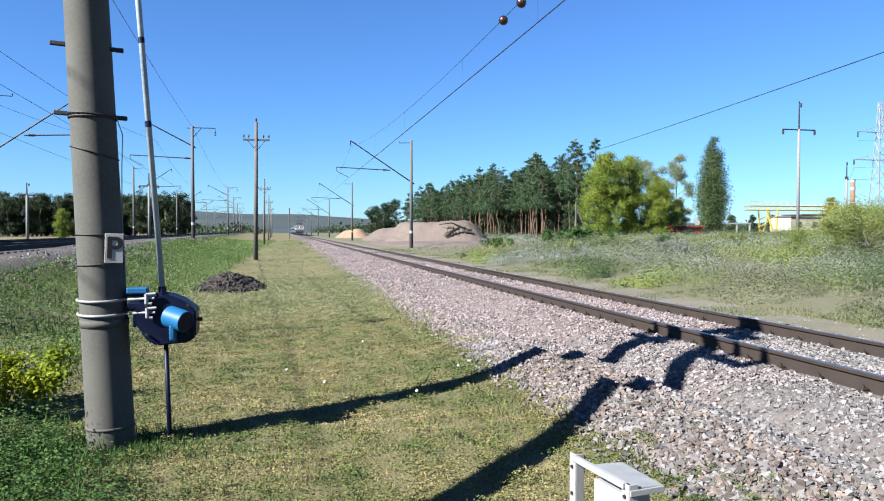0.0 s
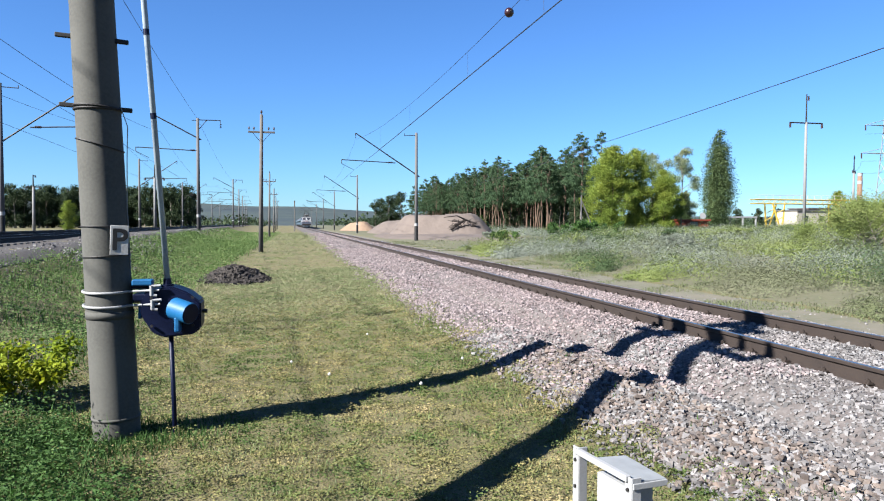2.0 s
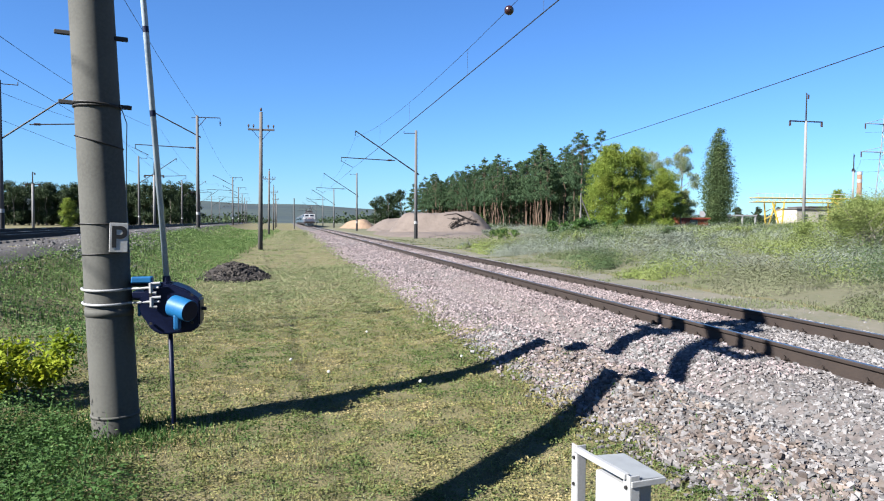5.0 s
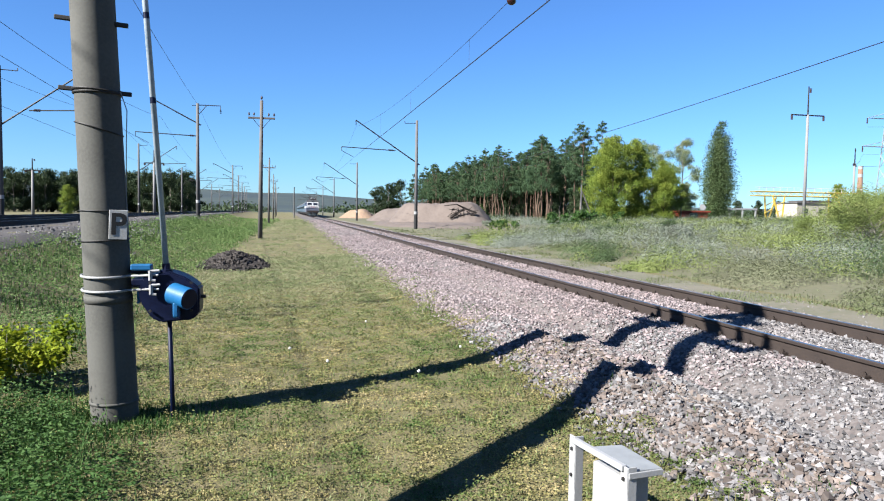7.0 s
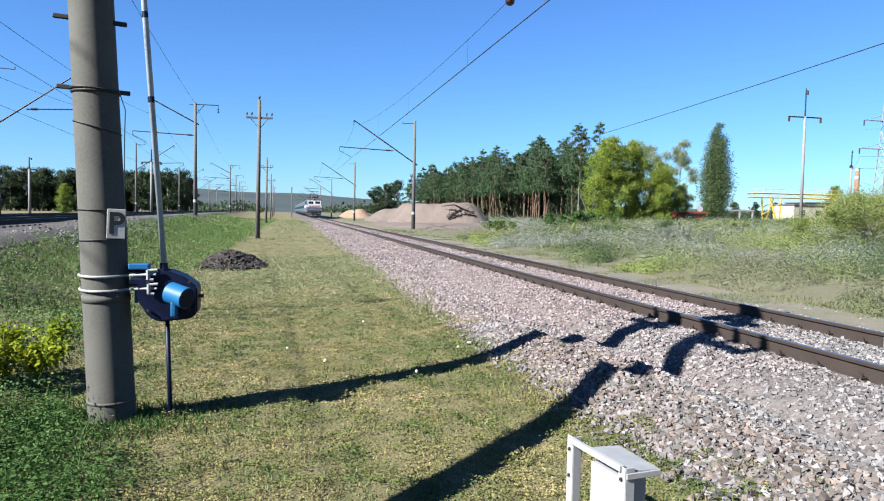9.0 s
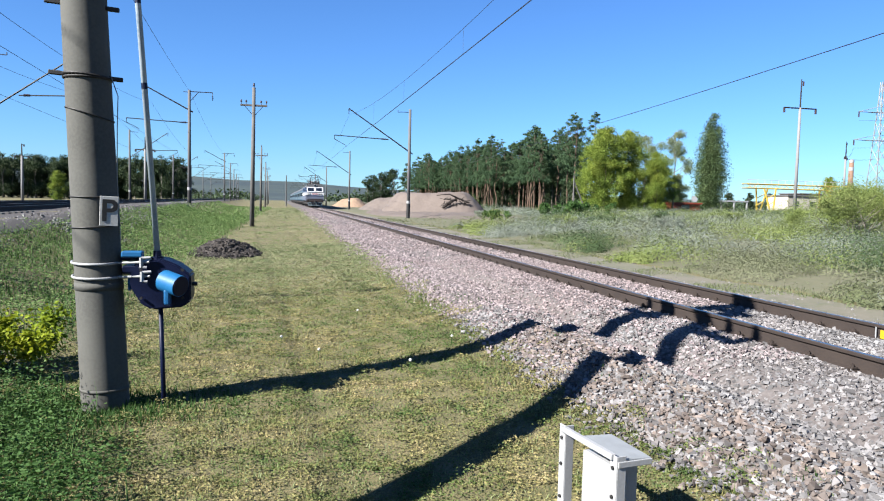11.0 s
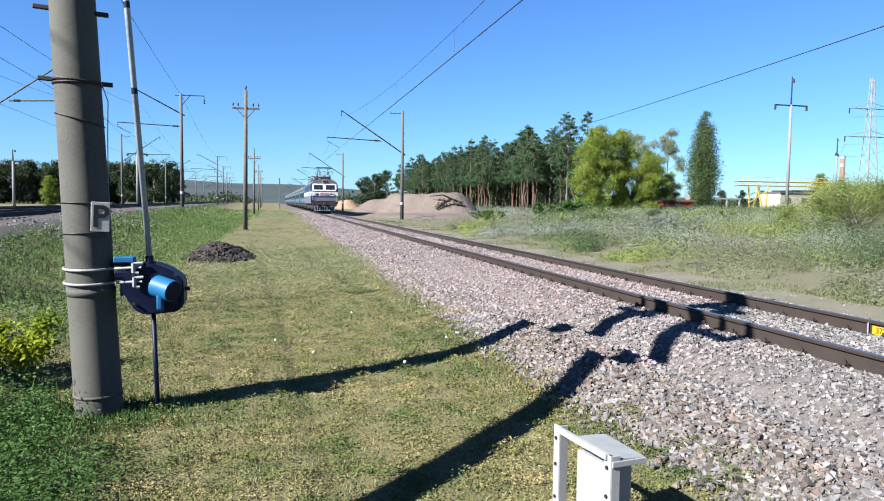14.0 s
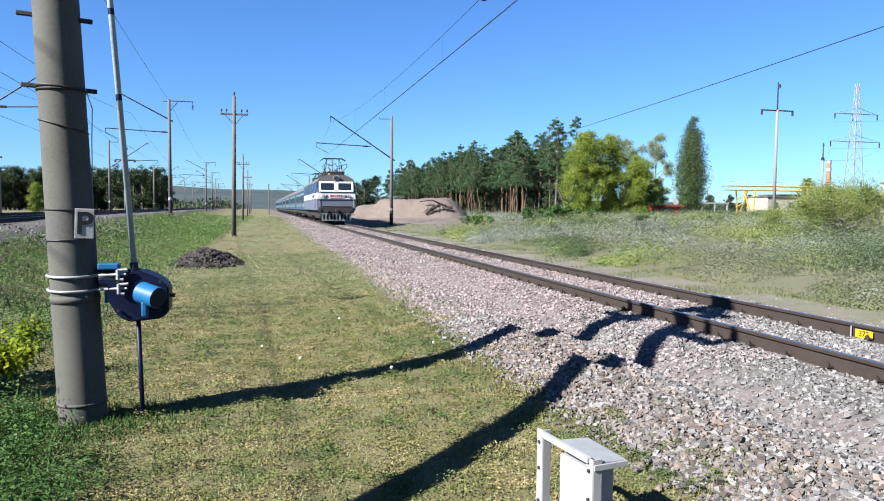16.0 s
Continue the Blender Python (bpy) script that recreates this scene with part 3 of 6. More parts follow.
# ---- the train ----
def profile_body(name, pts, y0, y1, material, parent, label="", bevel=0.0):
    """A body that keeps the cross-section pts (x, z) from y0 to y1."""
    bm = B()
    a = [bm.verts.new((x, y0, z)) for x, z in pts]
    b = [bm.verts.new((x, y1, z)) for x, z in pts]
    bm.faces.new(a)
    bm.faces.new(b[::-1])
    for i in range(len(pts)):
        j = (i + 1) % len(pts)
        bm.faces.new((a[j], a[i], b[i], b[j]))
    bmesh.ops.recalc_face_normals(bm, faces=bm.faces)
    if bevel:
        bmesh.ops.bevel(bm, geom=[e for e in bm.edges], offset=bevel, segments=2, affect="EDGES")
    return part(name, bm, material, parent, label)


WHEELS = []


def wheelset(parent, y, r=0.6):
    w = new("wheelset")
    w.parent = parent
    w.matrix_basis = pose(0, y, r)
    for s in (-1, 1):
        bm = rod(B(), (s * 0.72, 0, 0), (s * 0.86, 0, 0), r, seg=24)
        rod(bm, (s * 0.70, 0, 0), (s * 0.73, 0, 0), r + 0.03, seg=24)
        for k in range(6):
            a = k * math.pi / 3
            box(bm, (s * 0.87, 0.33 * math.cos(a), 0.33 * math.sin(a)), (0.03, 0.08, 0.08))
        part("wheel", bm, M["under"], w)
    part("axle", rod(B(), (-0.86, 0, 0), (0.86, 0, 0), 0.09, seg=10), M["under"], w)
    return w


def locomotive():
    ob = base("locomotive", TRACK_X, 0, RAIL_TOP, "blue, white and grey electric locomotive with raised pantographs on the track", "locomotive")
    W, L = 1.54, 19.5
    low = [(-W, 1.05), (W, 1.05), (W, 1.98), (-W, 1.98)]
    band = [(-W, 1.98), (W, 1.98), (W, 2.5), (-W, 2.5)]
    blue = [(-W, 2.5), (W, 2.5), (W - 0.02, 3.35), (-W + 0.02, 3.35)]
    roof = [(-W + 0.02, 3.35), (W - 0.02, 3.35), (W - 0.16, 3.62), (W - 0.5, 3.85), (0.5, 3.98), (-0.5, 3.98), (-W + 0.5, 3.85), (-W + 0.16, 3.62)]
    profile_body("lower_body", low, 0.12, L, M["loco_grey"], ob, "grey lower body", 0.05)
    profile_body("white_band", band, 0.14, L, M["loco_white"], ob, "white band round the body", 0.03)
    profile_body("upper_body", blue, 0.3, L, M["loco_blue"], ob, "blue upper body", 0.04)
    profile_body("roof", roof, 0.45, L, M["roof_grey"], ob, "grey rounded roof", 0.04)
    # the cab front: sloping white window band
    bm = B()
    f = [(-W + 0.03, 0.14, 2.5), (W - 0.03, 0.14, 2.5), (W - 0.06, 0.42, 3.42), (-W + 0.06, 0.42, 3.42)]
    vs = [bm.verts.new(v) for v in f] + [bm.verts.new((v[0], v[1] + 0.35, v[2])) for v in f]
    for q in ((0, 1, 2, 3), (4, 7, 6, 5), (0, 4, 5, 1), (1, 5, 6, 2), (2, 6, 7, 3), (3, 7, 4, 0)):
        bm.faces.new([vs[i] for i in q])
    bmesh.ops.bevel(bm, geom=list(bm.edges), offset=0.05, segments=3, affect="EDGES")
    cab = part("cab_front", bm, M["loco_blue"], ob, "sloping blue cab front")
    tilt = pose(0, 0, 0, -17)
    for s in (-1, 1):
        c = (s * 0.69, 0.25, 2.98)
        bm = B()
        for dx, dz, sx, sz in ((0, 0.37, 1.36, 0.15), (0, -0.37, 1.36, 0.15), (0.6, 0, 0.16, 0.84), (-0.6, 0, 0.16, 0.84)):
            box(bm, Vector(c) + tilt.to_3x3() @ Vector((dx, -0.03, dz)), (sx, 0.07, sz), 0.02, tilt.to_3x3())
        part("windscreen_frame", bm, M["loco_white"], ob, "white window frame")
        part("windscreen", box(B(), c, (1.1, 0.05, 0.66), 0.02, tilt.to_3x3()), M["glass"], ob, "dark cab window")
        part("wiper", rod(B(), (s * 0.69, 0.08, 2.7), (s * 0.5, 0.2, 3.15), 0.012, seg=5), M["iron"], ob)
        part("buffer", rod(rod(B(), (s * 0.88, 0.15, 1.06), (s * 0.88, -0.3, 1.06), 0.1, seg=12), (s * 0.88, -0.3, 1.06), (s * 0.88, -0.36, 1.06), 0.22, seg=16), M["under"], ob)
        lamp = part("tail_lamp", rod(B(), (s * 1.02, 0.16, 2.22), (s * 1.02, 0.04, 2.22), 0.11, seg=14), M["iron"], ob)
        part("lens", rod(B(), (s * 1.02, 0.05, 2.22), (s * 1.02, 0.02, 2.22), 0.08, seg=14), M["lens"], lamp)
        part("handrail", rod(B(), (s * 1.36, 0.05, 1.3), (s * 1.36, 0.05, 2.3), 0.018, seg=6), M["galv"], ob)
        for z in (0.45, 0.75):
            part("step", box(B(), (s * 1.3, 0.35, z), (0.3, 0.3, 0.04)), M["under"], ob)
    lamp = part("headlight", rod(B(), (0, 0.75, 3.68), (0, 0.28, 3.68), 0.26, seg=20), M["roof_grey"], ob, "round roof headlight")
    part("lens", rod(B(), (0, 0.3, 3.68), (0, 0.26, 3.68), 0.2, seg=20), M["glass"], lamp)
    part("rim", rod(B(), (0, 0.32, 3.68), (0, 0.275, 3.68), 0.25, seg=20), M["white_paint"], lamp)
    # the number, as plain red bars, with two small marks beside it
    plate = part("number_plate", box(B(), (0, 0.11, 2.24), (1.12, 0.02, 0.3), 0.005), M["loco_white"], ob)
    for k, w in enumerate((0.12, 0.12, 0.08, 0.12, 0.12, 0.12)):
        part("number_bar", box(B(), (-0.42 + k * 0.165, 0.095, 2.24), (w, 0.012, 0.2)), M["number_red"], plate, "red bar of writing")
    for s in (-1, 1):
        bm = B()
        q = [bm.verts.new((s * 0.76 + dx, yy, 2.24 + dz)) for yy in (0.11, 0.135) for dx, dz in ((-0.13, -0.11), (0.13, -0.11), (0, 0.13))]
        for fc in ((0, 1, 2), (5, 4, 3), (0, 3, 4, 1), (1, 4, 5, 2), (2, 5, 3, 0)):
            bm.faces.new([q[i] for i in fc])
        part("badge", bm, M["iron"], ob, "small dark triangular mark")
    part("blue_stripe", box(B(), (0, 0.1, 1.94), (2.9, 0.06, 0.07), 0.01), M["loco_blue"], ob, "thin blue stripe")
    part("buffer_beam", box(B(), (0, 0.04, 1.08), (2.8, 0.2, 0.46), 0.03), M["steel_red"], ob, "dark rusty red buffer beam")
    part("step_ledge", box(B(), (0, 0.02, 1.42), (2.3, 0.22, 0.06), 0.01), M["roof_grey"], ob)
    bm = B()
    rod(bm, (0, 0, 1.06), (0, -0.25, 1.04), 0.12, seg=8)
    box(bm, (0, -0.36, 1.04), (0.28, 0.24, 0.3), 0.05)
    part("coupler", bm, M["under"], ob)
    bm = B()
    for k in range(9):
        x = -1.1 + k * 0.275
        box(bm, (x, 0.02 - 0.12 * (1 - abs(x) / 1.2), 0.5), (0.1, 0.04, 0.5), 0.01)
    box(bm, (0, 0.0, 0.78), (2.5, 0.08, 0.08), 0.01)
    box(bm, (0, -0.03, 0.27), (2.3, 0.1, 0.08), 0.01)
    part("plough", bm, M["coach_pale"], ob, "pale slatted snow plough")
    part("plough_back", box(B(), (0, 0.4, 0.55), (2.3, 0.06, 0.7)), M["under"], ob)
    part("underframe", box(B(), (0, L / 2, 0.8), (2.5, L - 1.2, 0.5), 0.05), M["under"], ob)
    for yc in (4.6, L - 4.6):
        for s in (-1, 1):
            bm = box(B(), (s * 1.08, yc, 0.72), (0.14, 5.6, 0.34), 0.04)
            for dy in (-1.95, 0, 1.95):
                box(bm, (s * 1.16, yc + dy, 0.6), (0.18, 0.42, 0.4), 0.04)
                for d2 in (-0.45, 0.45):
                    rod(bm, (s * 1.14, yc + dy + d2, 0.4), (s * 1.14, yc + dy + d2, 0.75), 0.1, seg=8)
            part("bogie_frame", bm, M["under"], ob)
        for dy in (-1.95, 0, 1.95):
            WHEELS.append(wheelset(ob, yc + dy, 0.625))
    for s in (-1, 1):
        part("side_window", box(B(), (s * (W - 0.01), 1.15, 2.98), (0.05, 0.7, 0.6), 0.02), M["glass"], ob)
        for k in range(4):
            part("engine_window", box(B(), (s * (W - 0.01), 5.0 + k * 3.0, 2.98), (0.05, 1.0, 0.45), 0.02), M["glass"], ob)
        door = part("cab_door", box(B(), (s * W, 2.25, 2.2), (0.03, 0.66, 1.9), 0.01), M["loco_blue"], ob)
        part("door_rail", rod(B(), (s * (W + 0.05), 2.7, 1.2), (s * (W + 0.05), 2.7, 2.8), 0.02, seg=6), M["galv"], door)
        part("side_lettering", box(B(), (s * W, 4.6, 2.26), (0.03, 2.2, 0.26)), M["loco_blue"], ob, "blue bar of writing")
    # hoses, cocks and sockets on the buffer beam
    for k, x in enumerate((-0.62, -0.42, -0.24, 0.3, 0.48, 0.64)):
        put("brake_hose", tube("brake_hose", [(x, -0.06, 1.05), (x, -0.2, 0.98), (x + 0.03, -0.24, 0.75), (x + 0.05 * (k % 2), -0.18, 0.55)], 0.025), M["under"], ob)
    for x in (-1.22, 1.22):
        part("socket", box(B(), (x, -0.08, 1.12), (0.16, 0.1, 0.2), 0.02), M["iron"], ob)
    # the heap of switchgear over the cab
    for x, y, z, n in ((-0.5, 1.3, 4.0, 6), (0.5, 1.3, 4.0, 6), (-0.2, 1.9, 4.05, 8), (0.25, 2.1, 4.05, 7), (-0.75, 2.0, 4.0, 5), (0.78, 2.2, 4.0, 5), (0.0, 1.2, 4.05, 5)):
        bm = B()
        for k in range(n):
            rod(bm, (x, y, z + k * 0.085), (x, y, z + k * 0.085 + 0.05), 0.11, 0.06, 8)
        part("roof_insulator", bm, M["galv"] if n != 5 else M["porcelain"], ob)
    put("roof_busbar", tube("roof_busbar", [(-0.5, 1.3, 4.55), (-0.45, 1.5, 4.85), (-0.2, 1.9, 4.8), (0.05, 1.9, 5.0), (0.25, 2.1, 4.72), (0.5, 1.5, 4.8), (0.5, 1.3, 4.55)], 0.03), M["iron"], ob)
    put("roof_busbar", tube("roof_busbar", [(-0.75, 2.0, 4.45), (-1.0, 1.9, 4.7), (-0.7, 1.5, 4.95), (-0.3, 1.4, 4.7)], 0.025), M["iron"], ob)
    put("roof_busbar", tube("roof_busbar", [(0.78, 2.2, 4.45), (1.05, 2.0, 4.7), (0.95, 1.6, 4.95), (0.5, 1.4, 4.75)], 0.025), M["iron"], ob)
    part("horn", rod(B(), (-0.55, 0.95, 3.98), (-0.55, 0.55, 4.02), 0.03, 0.09, 10), M["galv"], ob)
    # roof gear
    for yc, up in ((3.2, 1.15), (16.0, 0.45)):
        bm = box(B(), (0, yc, 4.22), (1.7, 1.9, 0.06))
        for sx in (-0.8, 0.8):
            for sy in (-0.8, 0.8):
                rod(bm, (sx, yc + sy, 3.75), (sx, yc + sy, 4.2), 0.07, 0.05, 8)
        part("pantograph_base", bm, M["iron"], ob)
        bm = B()
        for sx in (-1, 1):
            for sy in (-1, 1):
                rod(bm, (sx * 0.75, yc + sy * 0.35, 4.25), (sx * 0.62, yc + sy * 1.05, 4.25 + up * 0.5), 0.03, seg=6)
                rod(bm, (sx * 0.62, yc + sy * 1.05, 4.25 + up * 0.5), (sx * 0.5, yc + sy * 0.12, 4.25 + up), 0.025, seg=6)
        part("pantograph_arms", bm, M["iron"], ob)
        bm = B()
        for sy in (-0.3, 0.3):
            rod(bm, (-0.75, yc + sy, 4.3 + up), (0.75, yc + sy, 4.3 + up), 0.035, seg=6)
            for s in (-1, 1):
                rod(bm, (s * 0.75, yc + sy, 4.3 + up), (s * 1.02, yc + sy, 4.12 + up), 0.03, seg=6)
        part("pantograph_head", bm, M["iron"], ob)
    for yc in (1.5, 5.6, 7.6, 9.6, 11.6, 13.4):
        bm = B()
        box(bm, (0, yc, 4.1), (1.3, 1.0, 0.34), 0.05)
        for s in (-0.45, 0.45):
            for k in range(4):
                rod(bm, (s, yc, 4.27 + k * 0.08), (s, yc, 4.32 + k * 0.08), 0.12, 0.07, 8)
        part("roof_gear", bm, M["iron"], ob)
    part("roof_conductor", rod(B(), (0.45, 1.5, 4.62), (0.45, 13.4, 4.62), 0.025, seg=6), M["iron"], ob)
    part("roof_rail", rod(rod(B(), (-1.05, 1.0, 4.05), (-1.05, 18.5, 4.05), 0.02, seg=5), (1.05, 1.0, 4.05), (1.05, 18.5, 4.05), 0.02, seg=5), M["roof_grey"], ob)
    return ob


def coach():
    ob = base("passenger_coach", TRACK_X, 0, RAIL_TOP, "blue passenger coach with a pale window stripe and grey roof", "coach", "coaches of the train")
    W, L = 1.5, 23.6
    profile_body("body", [(-W, 1.05), (W, 1.05), (W, 3.3), (-W, 3.3)], 0, L, M["coach_blue"], ob, "", 0.06)
    profile_body("roof", [(-W + 0.02, 3.3), (W - 0.02, 3.3), (W - 0.25, 3.75), (W - 0.75, 4.05), (0.3, 4.15), (-0.3, 4.15), (-W + 0.75, 4.05), (-W + 0.25, 3.75)], 0.05, L - 0.05, M["roof_grey"], ob, "grey rounded roof", 0.03)
    for s in (-1, 1):
        for k in range(3):
            part("pale_stripe", box(B(), (s * (W + 0.004), 4.2 + k * 7.2, 1.62), (0.012, 3.4, 0.34)), M["coach_pale"], ob, "pale blue stripe")
        part("window_stripe", box(B(), (s * (W + 0.004), L / 2, 2.92), (0.012, L - 4, 0.16)), M["coach_pale"], ob, "pale blue stripe")
        for k in range(10):
            w = part("window", box(B(), (s * (W + 0.006), 3.0 + k * 1.95, 2.4), (0.03, 1.1, 0.75), 0.01), M["glass"], ob)
        for y in (0.8, L - 0.8):
            part("door", box(B(), (s * (W + 0.006), y, 2.1), (0.03, 0.8, 1.95), 0.01), M["coach_blue"], ob)
    part("gangway", box(box(B(), (0, -0.2, 2.3), (1.1, 0.5, 2.2), 0.08), (0, L + 0.2, 2.3), (1.1, 0.5, 2.2), 0.08), M["under"], ob)
    part("underframe", box(box(B(), (0, L / 2, 0.85), (2.6, L - 1, 0.4), 0.05), (0, L / 2, 0.6), (2.2, 7, 0.5), 0.05), M["under"], ob)
    for yc in (3.4, L - 3.4):
        bm = B()
        for s in (-1, 1):
            box(bm, (s * 1.05, yc, 0.6), (0.14, 3.0, 0.28), 0.03)
        part("bogie_frame", bm, M["under"], ob)
        for dy in (-1.2, 1.2):
            wheelset(ob, yc + dy, 0.475)
    return ob


LOCO = locomotive()
LOCO.scale = (1.07, 1.0, 1.05)
COACHES = [coach()]
while len(COACHES) < 8:
    COACHES.append(copy_thing(COACHES[0], pose(TRACK_X, 0, RAIL_TOP)))

# ---- the near pole with its switch drive ----
PX, PY, LEAN = -1.395, 6.25, -0.041


def near_pole():
    ob = base("concrete_pole", PX, PY, float(lay(PX, PY)), "thick grey concrete pole with wire bands and a small sign", "concrete pole")

    def ax(z):
        return LEAN * z

    def r(z):
        return 0.184 - 0.0045 * z

    bm = B()
    rod(bm, (ax(-0.6), 0, -0.6), (ax(7.75), 0, 7.75), r(-0.6), r(7.75), 40)
    smooth(part("shaft", bm, M["concrete"], ob)).data.set_sharp_from_angle(angle=0.9)
    for z, t in ((0.17, 0.012), (1.02, 0.03)):
        smooth(part("collar", rod(B(), (ax(z), 0, z - t), (ax(z), 0, z + t), r(z) + 0.006, seg=40), M["concrete"], ob))
    for z, tilt, rr in ((1.74, 0.0, 0.005), (1.5, 0.01, 0.005), (2.4, -0.05, 0.006), (2.7, -0.012, 0.011), (2.68, 0.0, 0.009)):
        pts = [((r(z) + 0.006) * math.cos(a) + ax(z), (r(z) + 0.006) * math.sin(a), z + tilt * math.cos(a)) for a in np.linspace(0, 2 * np.pi, 37)]
        put("wire_band", tube("wire_band", pts, rr), M["iron"], ob)
    for z in (2.7, 3.25, 4.6):
        part("step_bar", box(B(), (ax(z) - 0.005, -r(z) * 0.2, z), (0.54, 0.035, 0.035), 0.006, pose(0, 0, 0, 0, 3, 4).to_3x3()), M["iron"], ob)
    pts = [(ax(2.7) + r(2) + 0.01, -0.05, 2.7), (ax(2.5) + r(2) + 0.05, -0.05, 2.55), (ax(2.3) + r(2) + 0.03, -0.03, 2.3), (ax(1.9) + r(2) + 0.008, -0.02, 1.9), (ax(1.4) + r(1.4) + 0.006, -0.02, 1.4)]
    put("cable", tube("cable", pts, 0.004), M["galv"], ob)
    # the sign: white plate with a dark letter
    sign = part("sign_plate", box(B(), (0, 0, 0), (0.135, 0.012, 0.235), 0.003), M["dirty_white"], ob, "white plate with a dark letter P")
    sign.matrix_basis = pose(0.075, -0.175, 1.63, 0, 2, 14)
    cu = bpy.data.curves.new("letter", "FONT")
    cu.body, cu.size, cu.extrude, cu.offset, cu.align_x, cu.align_y = "P", 0.24, 0.002, 0.005, "CENTER", "CENTER"
    cu.materials.append(M["black_paint"])
    letter = new("letter", cu)
    letter.parent = sign
    letter.matrix_basis = pose(0.0, -0.0075, -0.003, 90, 0, 0)
    # white clamps with hooks
    for z in (1.215, 1.1):
        pts = [((r(z) + 0.014) * math.cos(a) + ax(z), (r(z) + 0.014) * math.sin(a), z + 0.01 * math.sin(a)) for a in np.linspace(-0.5, -2 * np.pi + 0.5, 33)]
        pts = [(ax(z) + 0.42, -0.155, z + 0.01)] + pts + [(ax(z) + 0.42, 0.1, z + 0.01)]
        put("clamp", tube("clamp", pts, 0.0105, 8), M["white_paint"], ob, "white painted clamp rod")
        bm = B()
        rod(bm, (ax(z) + 0.36, -0.16, z + 0.045), (ax(z) + 0.36, -0.16, z - 0.035), 0.016, seg=8)
        rod(bm, (ax(z) + 0.36, -0.16, z + 0.04), (ax(z) + 0.43, -0.16, z + 0.045), 0.012, seg=8)
        rod(bm, (ax(z) + 0.36, -0.16, z - 0.03), (ax(z) + 0.4, -0.16, z - 0.035), 0.012, seg=8)
        part("clamp_hook", bm, M["white_paint"], ob)
    # the slanting strut that leans against the pole from behind
    g = Vector((-0.625, -4.724, -0.5))
    smooth(part("strut", rod(B(), g, (ax(7.4), 0, 7.4), 0.16, 0.13, 20), M["concrete"], ob))
    # Unseen beams and insulators overhead, added and sized for the shadows on the rails.
    part("shadow_beam", box(B(), (ax(5.35), -1.5, 5.35), (0.12, 1.0, 0.16), 0.01), M["iron"], ob)
    part("shadow_beam", box(B(), (ax(5.35), 0.1, 5.35), (0.12, 0.8, 0.16), 0.01), M["iron"], ob)
    part("shadow_beam", box(B(), (ax(6.5), -0.4, 6.5), (0.12, 0.9, 0.16), 0.01), M["iron"], ob)
    for yy in (-1.9, -1.4, 0.5):
        part("insulator", rod(rod(B(), (ax(5.4), yy, 5.42), (ax(5.4), yy, 5.6), 0.09, 0.06, 10), (ax(5.4), yy, 5.6), (ax(5.4), yy, 5.8), 0.09, 0.06, 10), M["porcelain"], ob)
    return ob


near_pole()


